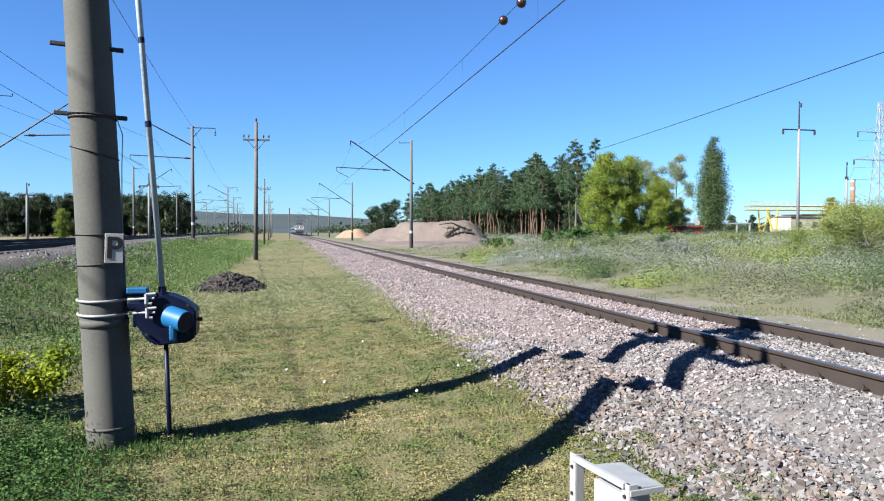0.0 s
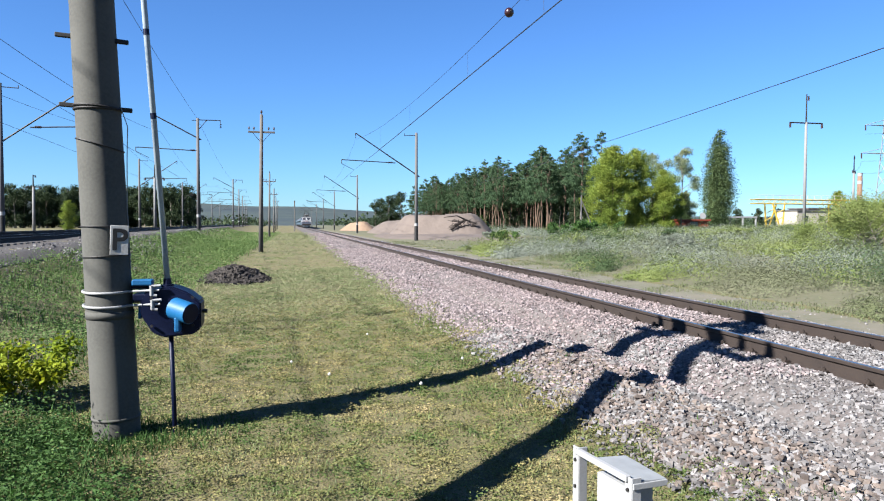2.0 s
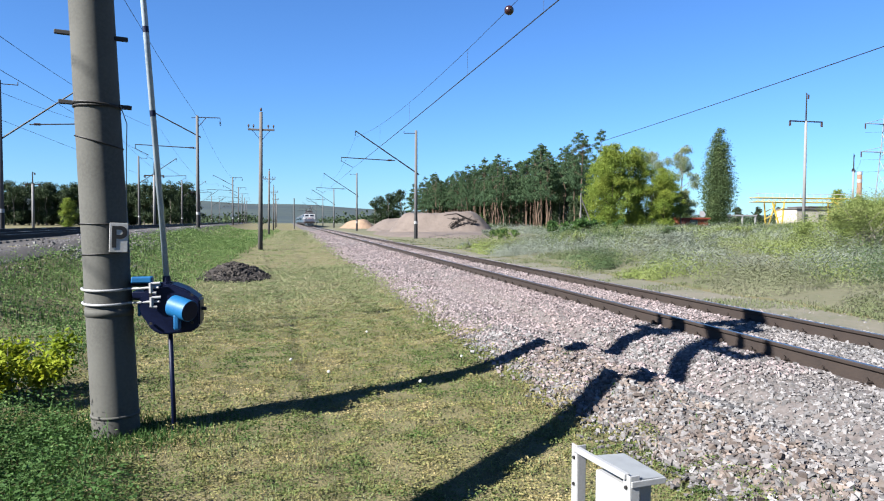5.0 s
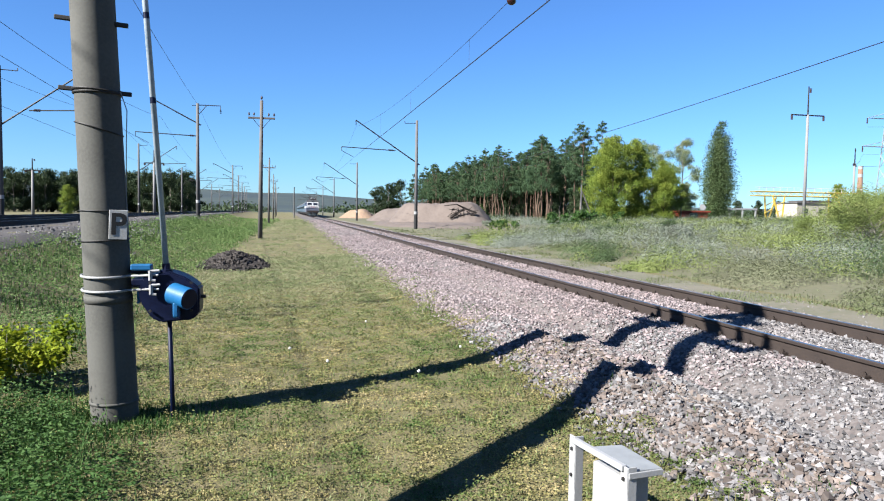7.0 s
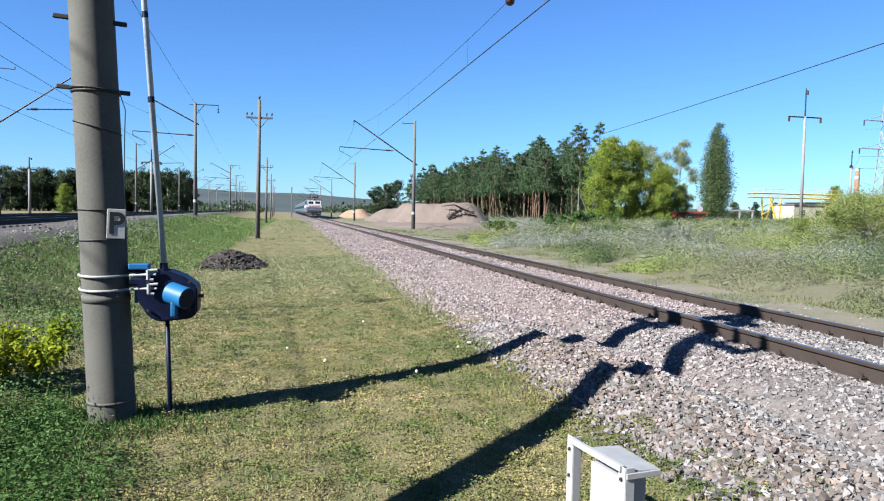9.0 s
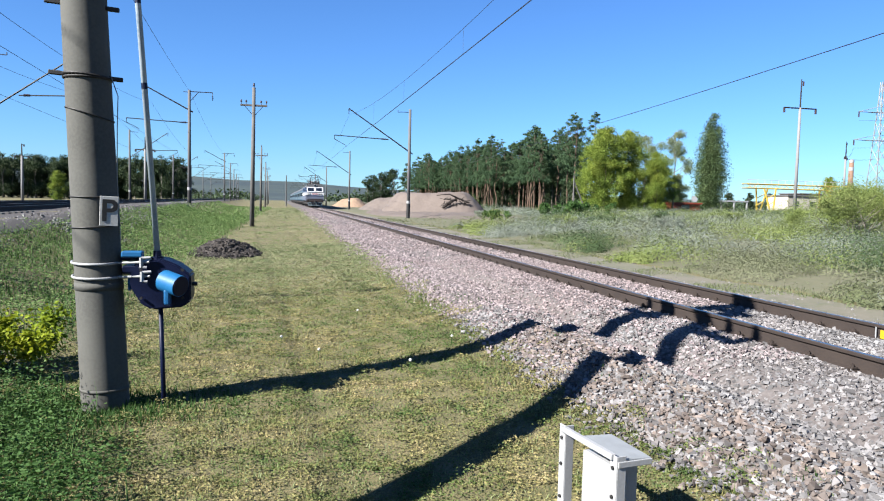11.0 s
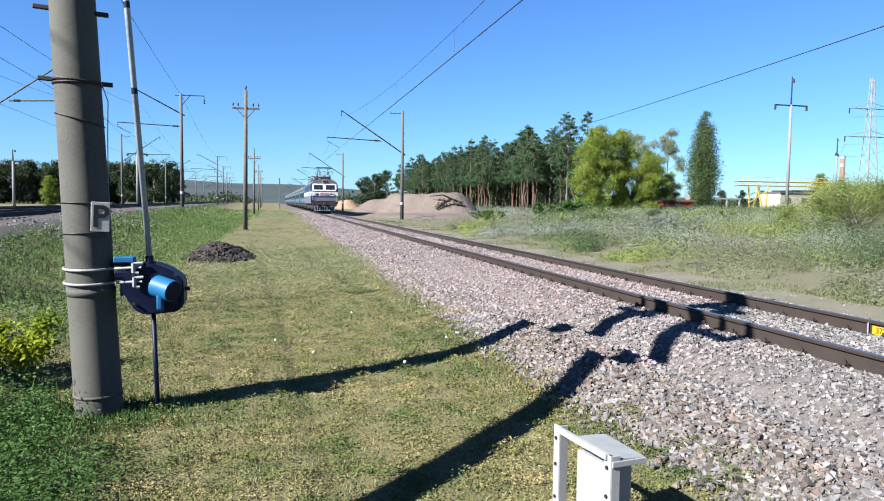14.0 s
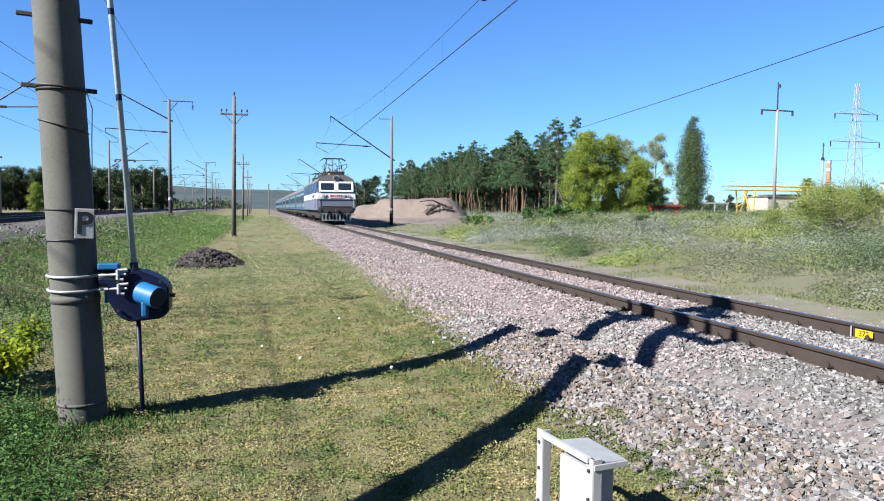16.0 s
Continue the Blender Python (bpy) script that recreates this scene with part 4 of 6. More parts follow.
def switch_drive():
    ob = base("switch_drive", -1.43, PY, float(lay(PX, PY)), "dark blue motor drive box clamped to the concrete pole", "motor drive")
    # octagonal housing
    bm = B()
    pts = [(0.25, 1.02), (0.34, 0.87), (0.42, 0.83), (0.66, 0.85), (0.72, 0.9), (0.72, 1.12), (0.62, 1.2), (0.5, 1.25), (0.3, 1.22), (0.25, 1.15)]
    a = [bm.verts.new((x, -0.13, z)) for x, z in pts]
    b = [bm.verts.new((x, 0.14, z)) for x, z in pts]
    bm.faces.new(a)
    bm.faces.new(b[::-1])
    for i in range(len(pts)):
        j = (i + 1) % len(pts)
        bm.faces.new((a[j], a[i], b[i], b[j]))
    bmesh.ops.recalc_face_normals(bm, faces=bm.faces)
    bmesh.ops.bevel(bm, geom=list(bm.edges), offset=0.014, segments=2, affect="EDGES")
    part("housing", bm, M["navy"], ob)
    # The sunlit top of the bracket is painted in as bright blue.
    part("lit_bracket_top", box(B(), (0.27, -0.1, 1.285), (0.16, 0.1, 0.05), 0.01), M["sky_blue"], ob, "bracket top coloured bright blue for the sun on it")
    for sx, sz in ((0.34, 0.93), (0.66, 0.93), (0.66, 1.16), (0.34, 1.16)):
        part("bolt", rod(B(), (sx, -0.14, sz), (sx, -0.165, sz), 0.012, seg=6), M["iron"], ob)
    d = Vector((0.78, -0.6, -0.2)).normalized()
    c = Vector((0.515, -0.13, 1.07))
    motor = smooth(part("motor_hood", rod(B(), c, c + d * 0.18, 0.09, 0.088, 28), M["sky_blue"], ob, "bright blue motor hood"))
    motor.data.set_sharp_from_angle(angle=0.6)
    part("hood_skirt", box(B(), c + d * 0.07 + Vector((-0.02, -0.02, -0.11)), (0.05, 0.1, 0.13), 0.015), M["sky_blue"], ob, "bright blue motor hood skirt")
    # Navy on this end face stands in for the shade away from the sun.
    part("shaded_hood_cap", rod(B(), c + d * 0.176, c + d * 0.186, 0.084, 0.08, 28), M["navy"], ob, "end cap coloured dark blue for its shade")
    part("bracket", box(box(B(), (0.27, 0.0, 1.16), (0.16, 0.24, 0.06), 0.01), (0.24, -0.02, 1.26), (0.13, 0.12, 0.05), 0.01), M["navy"], ob)
    part("side_rib", box(B(), (0.235, -0.04, 1.04), (0.025, 0.06, 0.12), 0.008), M["sky_blue"], ob)
    part("latch", rod(B(), (0.72, -0.02, 1.03), (0.76, -0.02, 1.03), 0.016, seg=8), M["iron"], ob)
    smooth(part("support_post", rod(B(), (0.5, -0.03, -0.2), (0.47, -0.03, 0.86), 0.019, seg=10), M["navy"], ob, "dark blue thin post"))
    part("coupling", rod(rod(B(), (0.45, -0.03, 1.22), (0.447, -0.03, 1.26), 0.05, seg=12), (0.448, -0.03, 1.25), (0.445, -0.03, 1.31), 0.032, seg=12), M["navy"], ob)
    smooth(part("drive_rod", rod(B(), (0.447, -0.03, 1.28), (0.06, -0.03, 6.9), 0.0235, seg=14), M["pipe"], ob, "pale blue-grey painted pipe"))
    for z in (2.62, 3.3):
        part("rod_mark", rod(B(), (0.447 - 0.069 * (z - 1.28), -0.03, z), (0.447 - 0.069 * (z + 0.05 - 1.28), -0.03, z + 0.05), 0.0242, seg=14), M["navy"], ob, "dark patch on the pipe")
    return ob


switch_drive()


def cabinet():
    """White trackside junction box beside a frame of angle iron."""
    x, y = 1.57, 3.04
    g = float(lay(x, y))
    ob = base("junction_box", x, y, g, "small white-painted steel trackside junction box with a lid", "junction box", rz=9)
    top = 0.55 - g
    part("body", box(B(), (0.09, 0.16, top / 2 - 0.03), (0.15, 0.26, top - 0.06), 0.008), M["white_paint"], ob)
    part("lid", box(B(), (0.1, 0.14, top - 0.01), (0.2, 0.33, 0.016), 0.005, pose(0, 0, 0, 2, 3, 0).to_3x3()), M["galv"], ob, "stained grey lid")
    part("lid_edge", box(B(), (0.1, -0.03, top - 0.03), (0.195, 0.01, 0.03), 0.003), M["white_paint"], ob)
    for yy, h in ((0.0, top + 0.01), (0.46, top + 0.02)):
        bm = box(B(), (0, yy, h / 2 - 0.1), (0.008, 0.055, h + 0.2), 0.002)
        box(bm, (0.025, yy - 0.025, h / 2 - 0.1), (0.05, 0.008, h + 0.2), 0.002)
        post = part("post", bm, M["white_paint"], ob, "white angle-iron post")
        for z in (0.12, 0.3, top - 0.05):
            part("bolt", rod(B(), (-0.012, yy, z), (0.0, yy, z), 0.01, seg=6), M["iron"], post)
    part("top_bar", box(B(), (-0.002, 0.23, top), (0.03, 0.46, 0.03), 0.004), M["white_paint"], ob)
    part("cable_neck", rod(B(), (0.1, 0.15, -0.25), (0.1, 0.15, 0.02), 0.04, seg=12), M["iron"], ob)
    return ob


cabinet()


# ---- marks on the rails ----
def rail_plate():
    x, y = TRACK_X + 0.797 - 0.045, 6.74
    ob = base("rail_plate", x, y, RAIL_TOP - 0.165, "small yellow plate with painted digits on the rail web", "plate")
    part("plate", box(B(), (0, 0, 0.06), (0.008, 0.25, 0.1), 0.002), M["plate_yellow"], ob)
    cu = bpy.data.curves.new("digits", "FONT")
    cu.body, cu.size, cu.extrude, cu.align_x, cu.align_y = "372", 0.1, 0.001, "CENTER", "CENTER"
    cu.materials.append(M["black_paint"])
    t = new("digits", cu)
    t.parent = ob
    t.matrix_basis = pose(-0.0055, 0, 0.06, 90, 0, -90)
    part("white_mark", box(B(), (0, 0.19, 0.06), (0.006, 0.016, 0.15), 0.001), M["white_paint"], ob)
    return ob


rail_plate()

# balls strung on the messenger wire
for _y, _z in ((17.75, 7.73), (19.3, 7.72)):
    _o = base("wire_ball", 6.1, _y, _z, "glossy dark red ball insulator on the overhead wire", "insulator", "ball insulators")
    smooth(part("ball", ball(B(), (0, 0, 0), 0.135, 20), M["ball"], _o))
    part("collar", rod(B(), (0, -0.2, 0), (0, 0.2, 0), 0.03, seg=8), M["iron"], _o)

for _y in (16.5, 24, 36, 48):
    _z = 8.2 + (9.6 - 8.2) * (_y - 4) / 62 - 4 * 1.05 * ((_y - 4) / 62) * (1 - (_y - 4) / 62)
    tagged(put("dropper", tube("dropper", [(6.1, _y, 6.85), (6.1, _y + 0.03, (6.85 + _z) / 2), (6.1, _y, _z)], 0.004), M["wire"]), "thin dropper wire between the overhead wires", "wire", "droppers")
wire("contact_wire", (6.2, 4, 6.98), (6.16, 66, 6.95), 0.04, 0.011, "second thin dark contact wire over the track")
wire("feeder_wire", (-4.2, -6, 9.9), (-8.0, 68, 11.2), 0.45, 0.012, "dark wire along the telegraph line")
wire("feeder_wire", (-8.0, 68, 11.2), (-11.7, 159, 11.2), 0.9, 0.012, "dark wire along the telegraph line")
wire("power_cable", (21.6, 5, 9.15), (27.2, 60, 8.95), 0.15, 0.02, "thick black cable over the weeds")
wire("power_cable", (27.2, 60, 8.95), (34, 128, 9.2), 0.15, 0.02, "thick black cable over the weeds")
for _u in (-11.2, -15.4):
    for _a, _b in ((-20, 68), (68, 159), (159, 250)):
        _x = [_u - SKEW * (v - 68) for v in (_a, _b)]
        wire("contact_wire", (_x[0], _a, 6.9), (_x[1], _b, 6.9), 0.03, 0.01, "contact wire over the double track")
        wire("messenger_wire", (_x[0], _a, 10.0), (_x[1], _b, 10.0), 2.0, 0.01, "messenger wire over the double track")

# ---- mounds, trees and the far works ----
def mound(name, cx, cy, rx, ry, h, material, label, seed, rot=0.0, flat=0.55):
    rng = np.random.default_rng(seed)
    n = 56
    a = np.linspace(-1.15, 1.15, n)
    X, Y = np.meshgrid(a, a)
    R = np.sqrt(X ** 2 + Y ** 2)
    Z = h * (1 - ease(flat * 0.5, 1.1, R + 0.08 * np.sin(3 * np.arctan2(Y, X) + seed)))
    ph = rng.uniform(0, 6, 6)
    Z *= 1 + 0.06 * np.sin(5 * X + ph[0]) * np.sin(4 * Y + ph[1]) + 0.035 * np.sin(13 * X + ph[2]) * np.sin(11 * Y + ph[3])
    Z += rng.normal(0, 0.035, Z.shape) * (R < 1)
    x = cx + X * rx * math.cos(rot) - Y * ry * math.sin(rot)
    y = cy + X * rx * math.sin(rot) + Y * ry * math.cos(rot)
    z = lay(x, y) + Z - 0.12 * (R > 1.02)
    i = (np.arange(n - 1)[:, None] * n + np.arange(n - 1)[None]).ravel()
    ob = put(name, raw_mesh(name, np.stack([x.ravel(), y.ravel(), z.ravel()], 1), np.stack([i, i + 1, i + n + 1, i + n], 1)), material)
    smooth(ob)
    return tagged(ob, label, "mound")


mound("gravel_mound", 19.3, 92, 5.9, 15, 2.55, M["earth"], "long flat-topped heap of brown-grey gravel beside the track", 1, 0.0, 1.25)
mound("gravel_mound", 17.6, 118, 4.2, 20, 1.9, M["earth"], "low heap of brown-grey gravel beside the track", 2)
mound("gravel_apron", 18.2, 86, 7.4, 25, 0.32, M["earth"], "thin spread of brown-grey gravel round the heaps", 5, 0.0, 1.3)
mound("sand_mound", 16.6, 170, 4.4, 14, 1.9, M["sand"], "heap of orange sand beside the track", 3)


def branch_heap(x, y, z):
    ob = base("dead_branch", x, y, z, "dark uprooted dead branch lying on the gravel mound", "branch")
    rng = random.Random(4)
    part("limb", rod(B(), (-0.5, 0, 0.0), (1.0, 0.1, 0.9), 0.13, 0.1, 8), M["dead"], ob)
    part("limb", rod(B(), (1.0, 0.1, 0.9), (2.3, 0.2, 0.5), 0.1, 0.05, 8), M["dead"], ob)
    part("limb", rod(rod(B(), (1.0, 0.1, 0.9), (0.1, -0.2, 1.25), 0.1, 0.05, 6), (0.1, -0.2, 1.25), (-1.2, -0.2, 1.1), 0.05, 0.03, 6), M["dead"], ob)
    bm = B()
    for _ in range(70):
        a = Vector((rng.uniform(-0.4, 2.0), 0, rng.uniform(0.2, 0.8)))
        rod(bm, a, a + Vector((rng.uniform(-0.6, 0.6), rng.uniform(-0.4, 0.4), rng.uniform(-0.4, 0.35))), 0.04, 0.015, 5)
    part("twig_tangle", bm, M["dead"], ob)
    return ob


branch_heap(18.7, 79.0, float(lay(18.7, 79.0)) + 0.8).scale = (1.15, 1.2, 1.25)


def blob_points(rng, centres, n, loose=False, squash=0.8):
    """n points in clumps round centres (x, y, z, radius), nearer to the outside."""
    c = np.array(centres)
    w = c[:, 3] ** 2
    k = rng.choice(len(c), n, p=w / w.sum())
    d = rng.normal(size=(n, 3))
    d /= np.linalg.norm(d, axis=1)[:, None]
    r = c[k, 3] * (np.clip(np.abs(rng.normal(0, 0.72, n) + 0.25), 0, 1.35) if loose else rng.beta(2.2, 1.2, n) * rng.choice([1.0, 1.15, 1.4], n))
    return c[k, :3] + d * r[:, None] * np.array([1, 1, squash])


def tree(name, label, rng_seed, height, trunk_r, crown, leaf_n, leaf_s, leaf_mat, bark, group, bare=0.0, limbs=8, squash=0.8):
    """Trunk with limbs and a crown of many leaves; crown: clumps (x, y, z, r) as shares of the height."""
    rng = np.random.default_rng(rng_seed)
    ob = base(name, 0, 0, 0, label, "tree", group)
    bm = B()
    p = Vector((0, 0, -0.3))
    pts = [p]
    for k in range(1, 7):
        pts.append(Vector((rng.normal(0, 0.012) * height, rng.normal(0, 0.012) * height, height * 0.92 * k / 6)))
    for k in range(6):
        rod(bm, pts[k], pts[k + 1], trunk_r * (1 - k / 7), trunk_r * (1 - (k + 1) / 7), 8)
    cl = np.array(crown) * height
    for k in range(limbs):
        c = cl[rng.integers(len(cl))]
        z0 = max(bare * height, c[2] - abs(rng.normal(0.12, 0.05)) * height)
        rod(bm, (0, 0, min(z0, height * 0.85)), c[:3], trunk_r * 0.35, trunk_r * 0.1, 5)
    part("trunk", bm, bark, ob)
    pos = blob_points(rng, cl, leaf_n, squash=squash)
    me = scatter("crown", LEAF_V, LEAF_F, pos, turns(rng, leaf_n), leaf_s * rng.uniform(0.6, 1.4, leaf_n))
    put("crown", me, leaf_mat, ob)
    return ob


def place(src, x, y, s, rz, label=""):
    ob = copy_thing(src, pose(x, y, float(lay(x, y)) - 0.05, 0, 0, rz))
    ob.scale = (s, s, s)
    if label:
        ob["label"] = label
    return ob


rngt = np.random.default_rng(12)


def pine_crown(rng, low):
    out = []
    for k in range(64):
        z = rng.uniform(low, 0.97)
        w = 0.17 * (1 - ((z - low) / (1.05 - low)) ** 1.6) + 0.02
        a = rng.uniform(0, 6.28)
        out.append((w * math.cos(a) * rng.uniform(0.3, 1), w * math.sin(a) * rng.uniform(0.3, 1), z, rng.uniform(0.022, 0.048) * (1.25 - 0.7 * (z - low) / (1 - low))))
    out += [(0, 0, 0.95, 0.03), (0, 0, 0.99, 0.016)]
    return out


PINES = [tree("pine_tree", "tall pine with a bare reddish trunk and dark crown", 30 + k, 17, 0.135, pine_crown(rngt, 0.36 + 0.05 * (k % 3)), 7000, 0.21, M["pine"], M["bark"], "pines of the wood", 0.4, 10, 0.5) for k in range(5)]
_k = 0
_spots = []
for _x in np.arange(46, 100, 3.5):
    for _y in np.arange(106, 262, 3.9):
        if _x > 55 and _x < 0.385 * _y:
            _k += 1
            continue
        _k += 1
        if _x > 0.437 * _y:
            continue
        _spots.append((_x + rngt.normal(0, 1.2), _y + rngt.normal(0, 1.4) + (3 if _x > 52 else 0)))
for _i, (_x, _y) in enumerate(_spots):
    _s = rngt.uniform(0.84, 1.08) * (0.9 if _y < 130 else 0.93)
    if _i < 5:
        _o = PINES[_i]
        _o.matrix_basis = pose(_x, _y, float(lay(_x, _y)), 0, 0, 0)
        _o.scale = (_s, _s, _s)
    else:
        place(PINES[_i % 5], _x, _y, _s, rngt.uniform(0, 360))


def round_crown(rng, n, z0, z1, w, r):
    out = []
    for k in range(n):
        z = rng.uniform(z0, z1)
        ww = w * math.sin(math.pi * (0.15 + 0.8 * (z - z0) / (z1 - z0))) ** 0.7
        a = rng.uniform(0, 6.28)
        q = rng.uniform(0.2, 1)
        out.append((ww * q * math.cos(a), ww * q * math.sin(a), z, rng.uniform(0.6, 1.3) * r))
    return out


_a = tree("broadleaf_tree", "yellow-green broadleaf tree at the edge of the pines", 51, 13, 0.2, round_crown(rngt, 50, 0.03, 0.92, 0.25, 0.095) + round_crown(rngt, 90, 0.03, 0.97, 0.31, 0.045), 42000, 0.18, M["leaf"], M["dark_bark"], "broadleaf trees", 0.1, 14)
_a.matrix_basis = pose(46.8, 97, float(lay(46.8, 97)))
place(_a, 50.8, 98, 0.98, 140)
place(_a, 48.8, 104, 0.92, 210)
place(_a, 54.0, 95, 0.72, 250, "low bright green broadleaf tree at the edge of the pines")
place(_a, 57.2, 99, 0.62, 20, "low bright green broadleaf tree at the edge of the pines")
_b = tree("silvery_tree", "thin silvery-green tree with an open crown", 52, 13.3, 0.16, round_crown(rngt, 34, 0.2, 0.95, 0.23, 0.06), 17000, 0.16, M["willow"], M["pale_bark"], "broadleaf trees", 0.2, 14)
_b.matrix_basis = pose(60.5, 101, float(lay(60.5, 101)))
place(_b, 56.5, 103, 0.95, 100)
_pc = [(0.02 * math.cos(k * 2.1) * (1 if k > 2 else 1.4), 0.02 * math.sin(k * 2.1), 0.08 + k * 0.047, 0.135 - 0.075 * abs(k - 6) / 13 - (0.025 if k > 15 else 0)) for k in range(19)]
_p = tree("poplar_tree", "tall narrow dark green poplar", 53, 20, 0.3, _pc, 34000, 0.26, M["poplar"], M["pale_bark"], "broadleaf trees", 0.05, 10)
_p.matrix_basis = pose(86, 130, float(lay(86, 130)) - 0.2)
_p.scale = (1.15, 1.15, 1.07)
place(_p, 80.5, 133, 0.42, 60, "low dark green tree beside the poplar")
place(_p, 90, 138, 0.3, 160, "low dark green tree beside the poplar")
place(_a, 150, 170, 0.8, 10, "small dark tree among the far works")

_f = [tree("forest_tree", "dark green tree of the wood behind the double track", 60 + k, 12.5, 0.2, round_crown(rngt, 40, 0.06, 0.95, 0.28, 0.08), 4500, 0.36, M["forest"], M["pale_bark"], "wood behind the double track", 0.15, 6) for k in range(3)]
_sp = [(-30.5 - i * 3.0 + rngt.normal(0, 1), 228 + rngt.normal(0, 4) + j * 9) for i in range(21) for j in range(3)]
for _i, (_x, _y) in enumerate(_sp):
    _s = rngt.uniform(0.85, 1.12)
    if _i < 3:
        _f[_i].matrix_basis = pose(_x, _y, float(lay(_x, _y)))
        _f[_i].scale = (_s, _s, _s)
    else:
        place(_f[_i % 3], _x, _y, _s, rngt.uniform(0, 360))
for _i in range(5):
    place(_f[_i % 3], 31.5 + _i * 2.4, 262 + (_i % 2) * 5, 0.85 + 0.06 * _i, _i * 61, "dark broadleaf tree far along the track")
place(_a, -46, 165, 0.5, 40, "low bright green bush before the wood")

for _i in range(9):
    place(_f[_i % 3], 182 + _i * 5.0, 262 + (_i % 2) * 6, 0.62, _i * 50, "dark far tree behind the works")
for _i in range(12):
    place(_f[_i % 3], 46.5 + _i * 1.6, 108 + (_i % 3) * 3, 0.45 + 0.08 * (_i % 4), _i * 77, "low dark undergrowth tree behind the broadleaf trees")
for _i in range(64):
    _y = rngt.uniform(112, 235)
    _x = rngt.uniform(50, min(0.43 * _y, 66)) if 0.43 * _y > 51 else 49
    place(_f[_i % 3], _x, _y, rngt.uniform(0.28, 0.55), rngt.uniform(0, 360), "low dark undergrowth tree between the pines")

# the depth of the wood behind its front trees
for _x in np.arange(56, 92, 5.5):
    for _y in np.arange(150, 275, 6.0):
        if 0.2 * _y < _x < 0.385 * _y:
            place(_f[int(_x + _y) % 3], _x + rngt.normal(0, 1.2), _y + rngt.normal(0, 1.5), rngt.uniform(0.95, 1.15), rngt.uniform(0, 360), "dark green tree deep in the pine wood")

# far woods along the foot of the hills
_n = 3500
_wx, _wy = rngt.uniform(-500, 700, _n), rngt.uniform(380, 950, _n)
_ok = ((np.abs(_wx - 6) > 25) & (_wx < 170)) | (_wx > 200)
_wx, _wy = _wx[_ok], _wy[_ok]
_c = np.stack([_wx, _wy, lay(_wx, _wy) + 2.5], 1)
_pp = np.repeat(_c, 14, 0) + rngt.normal(0, 1, (len(_c) * 14, 3)) * np.array([2.6, 2.6, 1.9])
tagged(put("far_woods", scatter("far_woods", LEAF_V, LEAF_F, _pp, turns(rngt, len(_pp)), rngt.uniform(1.2, 2.6, len(_pp))), M["forest"]), "dark far woods at the foot of the hills", "woods", kind="stuff")


def lattice_pylon(x, y, z, h):
    ob = base("lattice_pylon", x, y, z, "tall galvanised steel lattice pylon with three crossarms", "pylon")

    def w(t):
        return h * (0.05 * (1 - t) ** 1.2 + 0.01)

    for k in range(4):
        sx, sy = (1, 1, -1, -1)[k], (1, -1, -1, 1)[k]
        bm = B()
        for i in range(10):
            a, b = i / 10, (i + 1) / 10
            rod(bm, (sx * w(a), sy * w(a), a * h), (sx * w(b), sy * w(b), b * h), 0.09, seg=4)
        part("leg", bm, M["galv"], ob)
    bm = B()
    for i in range(10):
        a, b = i / 10, (i + 1) / 10
        for (ax, ay), (bx, by) in (((1, 1), (-1, 1)), ((1, -1), (-1, -1)), ((1, 1), (1, -1)), ((-1, 1), (-1, -1))):
            rod(bm, (ax * w(a), ay * w(a), a * h), (bx * w(b), by * w(b), b * h), 0.055, seg=4)
            rod(bm, (bx * w(a), by * w(a), a * h), (ax * w(b), ay * w(b), b * h), 0.055, seg=4)
    part("bracing", bm, M["galv"], ob)
    for t, l in ((0.56, 6.0), (0.77, 5.2)):
        for s in (-1, 1):
            bm = rod(B(), (0, -w(t), t * h), (s * l, 0, t * h), 0.06, seg=4)
            rod(bm, (0, w(t), t * h), (s * l, 0, t * h), 0.06, seg=4)
            rod(bm, (0, 0, t * h + 1.3), (s * l, 0, t * h), 0.05, seg=4)
            part("crossarm", bm, M["galv"], ob)
        for s in (-1, 1):
            part("insulator", rod(B(), (s * l, 0, t * h), (s * l, 0, t * h - 1.1), 0.13, seg=6), M["porcelain"], ob)
    return ob


lattice_pylon(117, 120, float(lay(117, 120)), 26.5)


def power_pole(x, y, h, arm, label, twist=0):
    ob = base("power_pole", x, y, float(lay(x, y)), label, "power pole", "power poles", twist)
    smooth(part("mast", rod(B(), (0, 0, -0.3), (0, 0, h * 0.8), 0.19, 0.14, 12), M["pole_grey"], ob))
    part("top_post", rod(B(), (0, 0, h * 0.8), (0, 0, h), 0.09, 0.06, 8), M["iron"], ob)
    part("crossarm", box(B(), (0, 0, h * 0.795), (arm, 0.12, 0.14), 0.02), M["iron"], ob)
    for s in (-1, 1):
        part("insulator", rod(B(), (s * arm * 0.48, 0, h * 0.79), (s * arm * 0.48, 0, h * 0.76), 0.12, seg=8), M["porcelain"], ob)
    part("top_insulator", rod(B(), (0.25, 0, h * 0.985), (0.25, 0, h * 0.955), 0.1, seg=8), M["porcelain"], ob)
    part("top_hook", rod(B(), (0, 0, h * 0.985), (0.3, 0, h * 0.985), 0.03, seg=6), M["iron"], ob)
    return ob


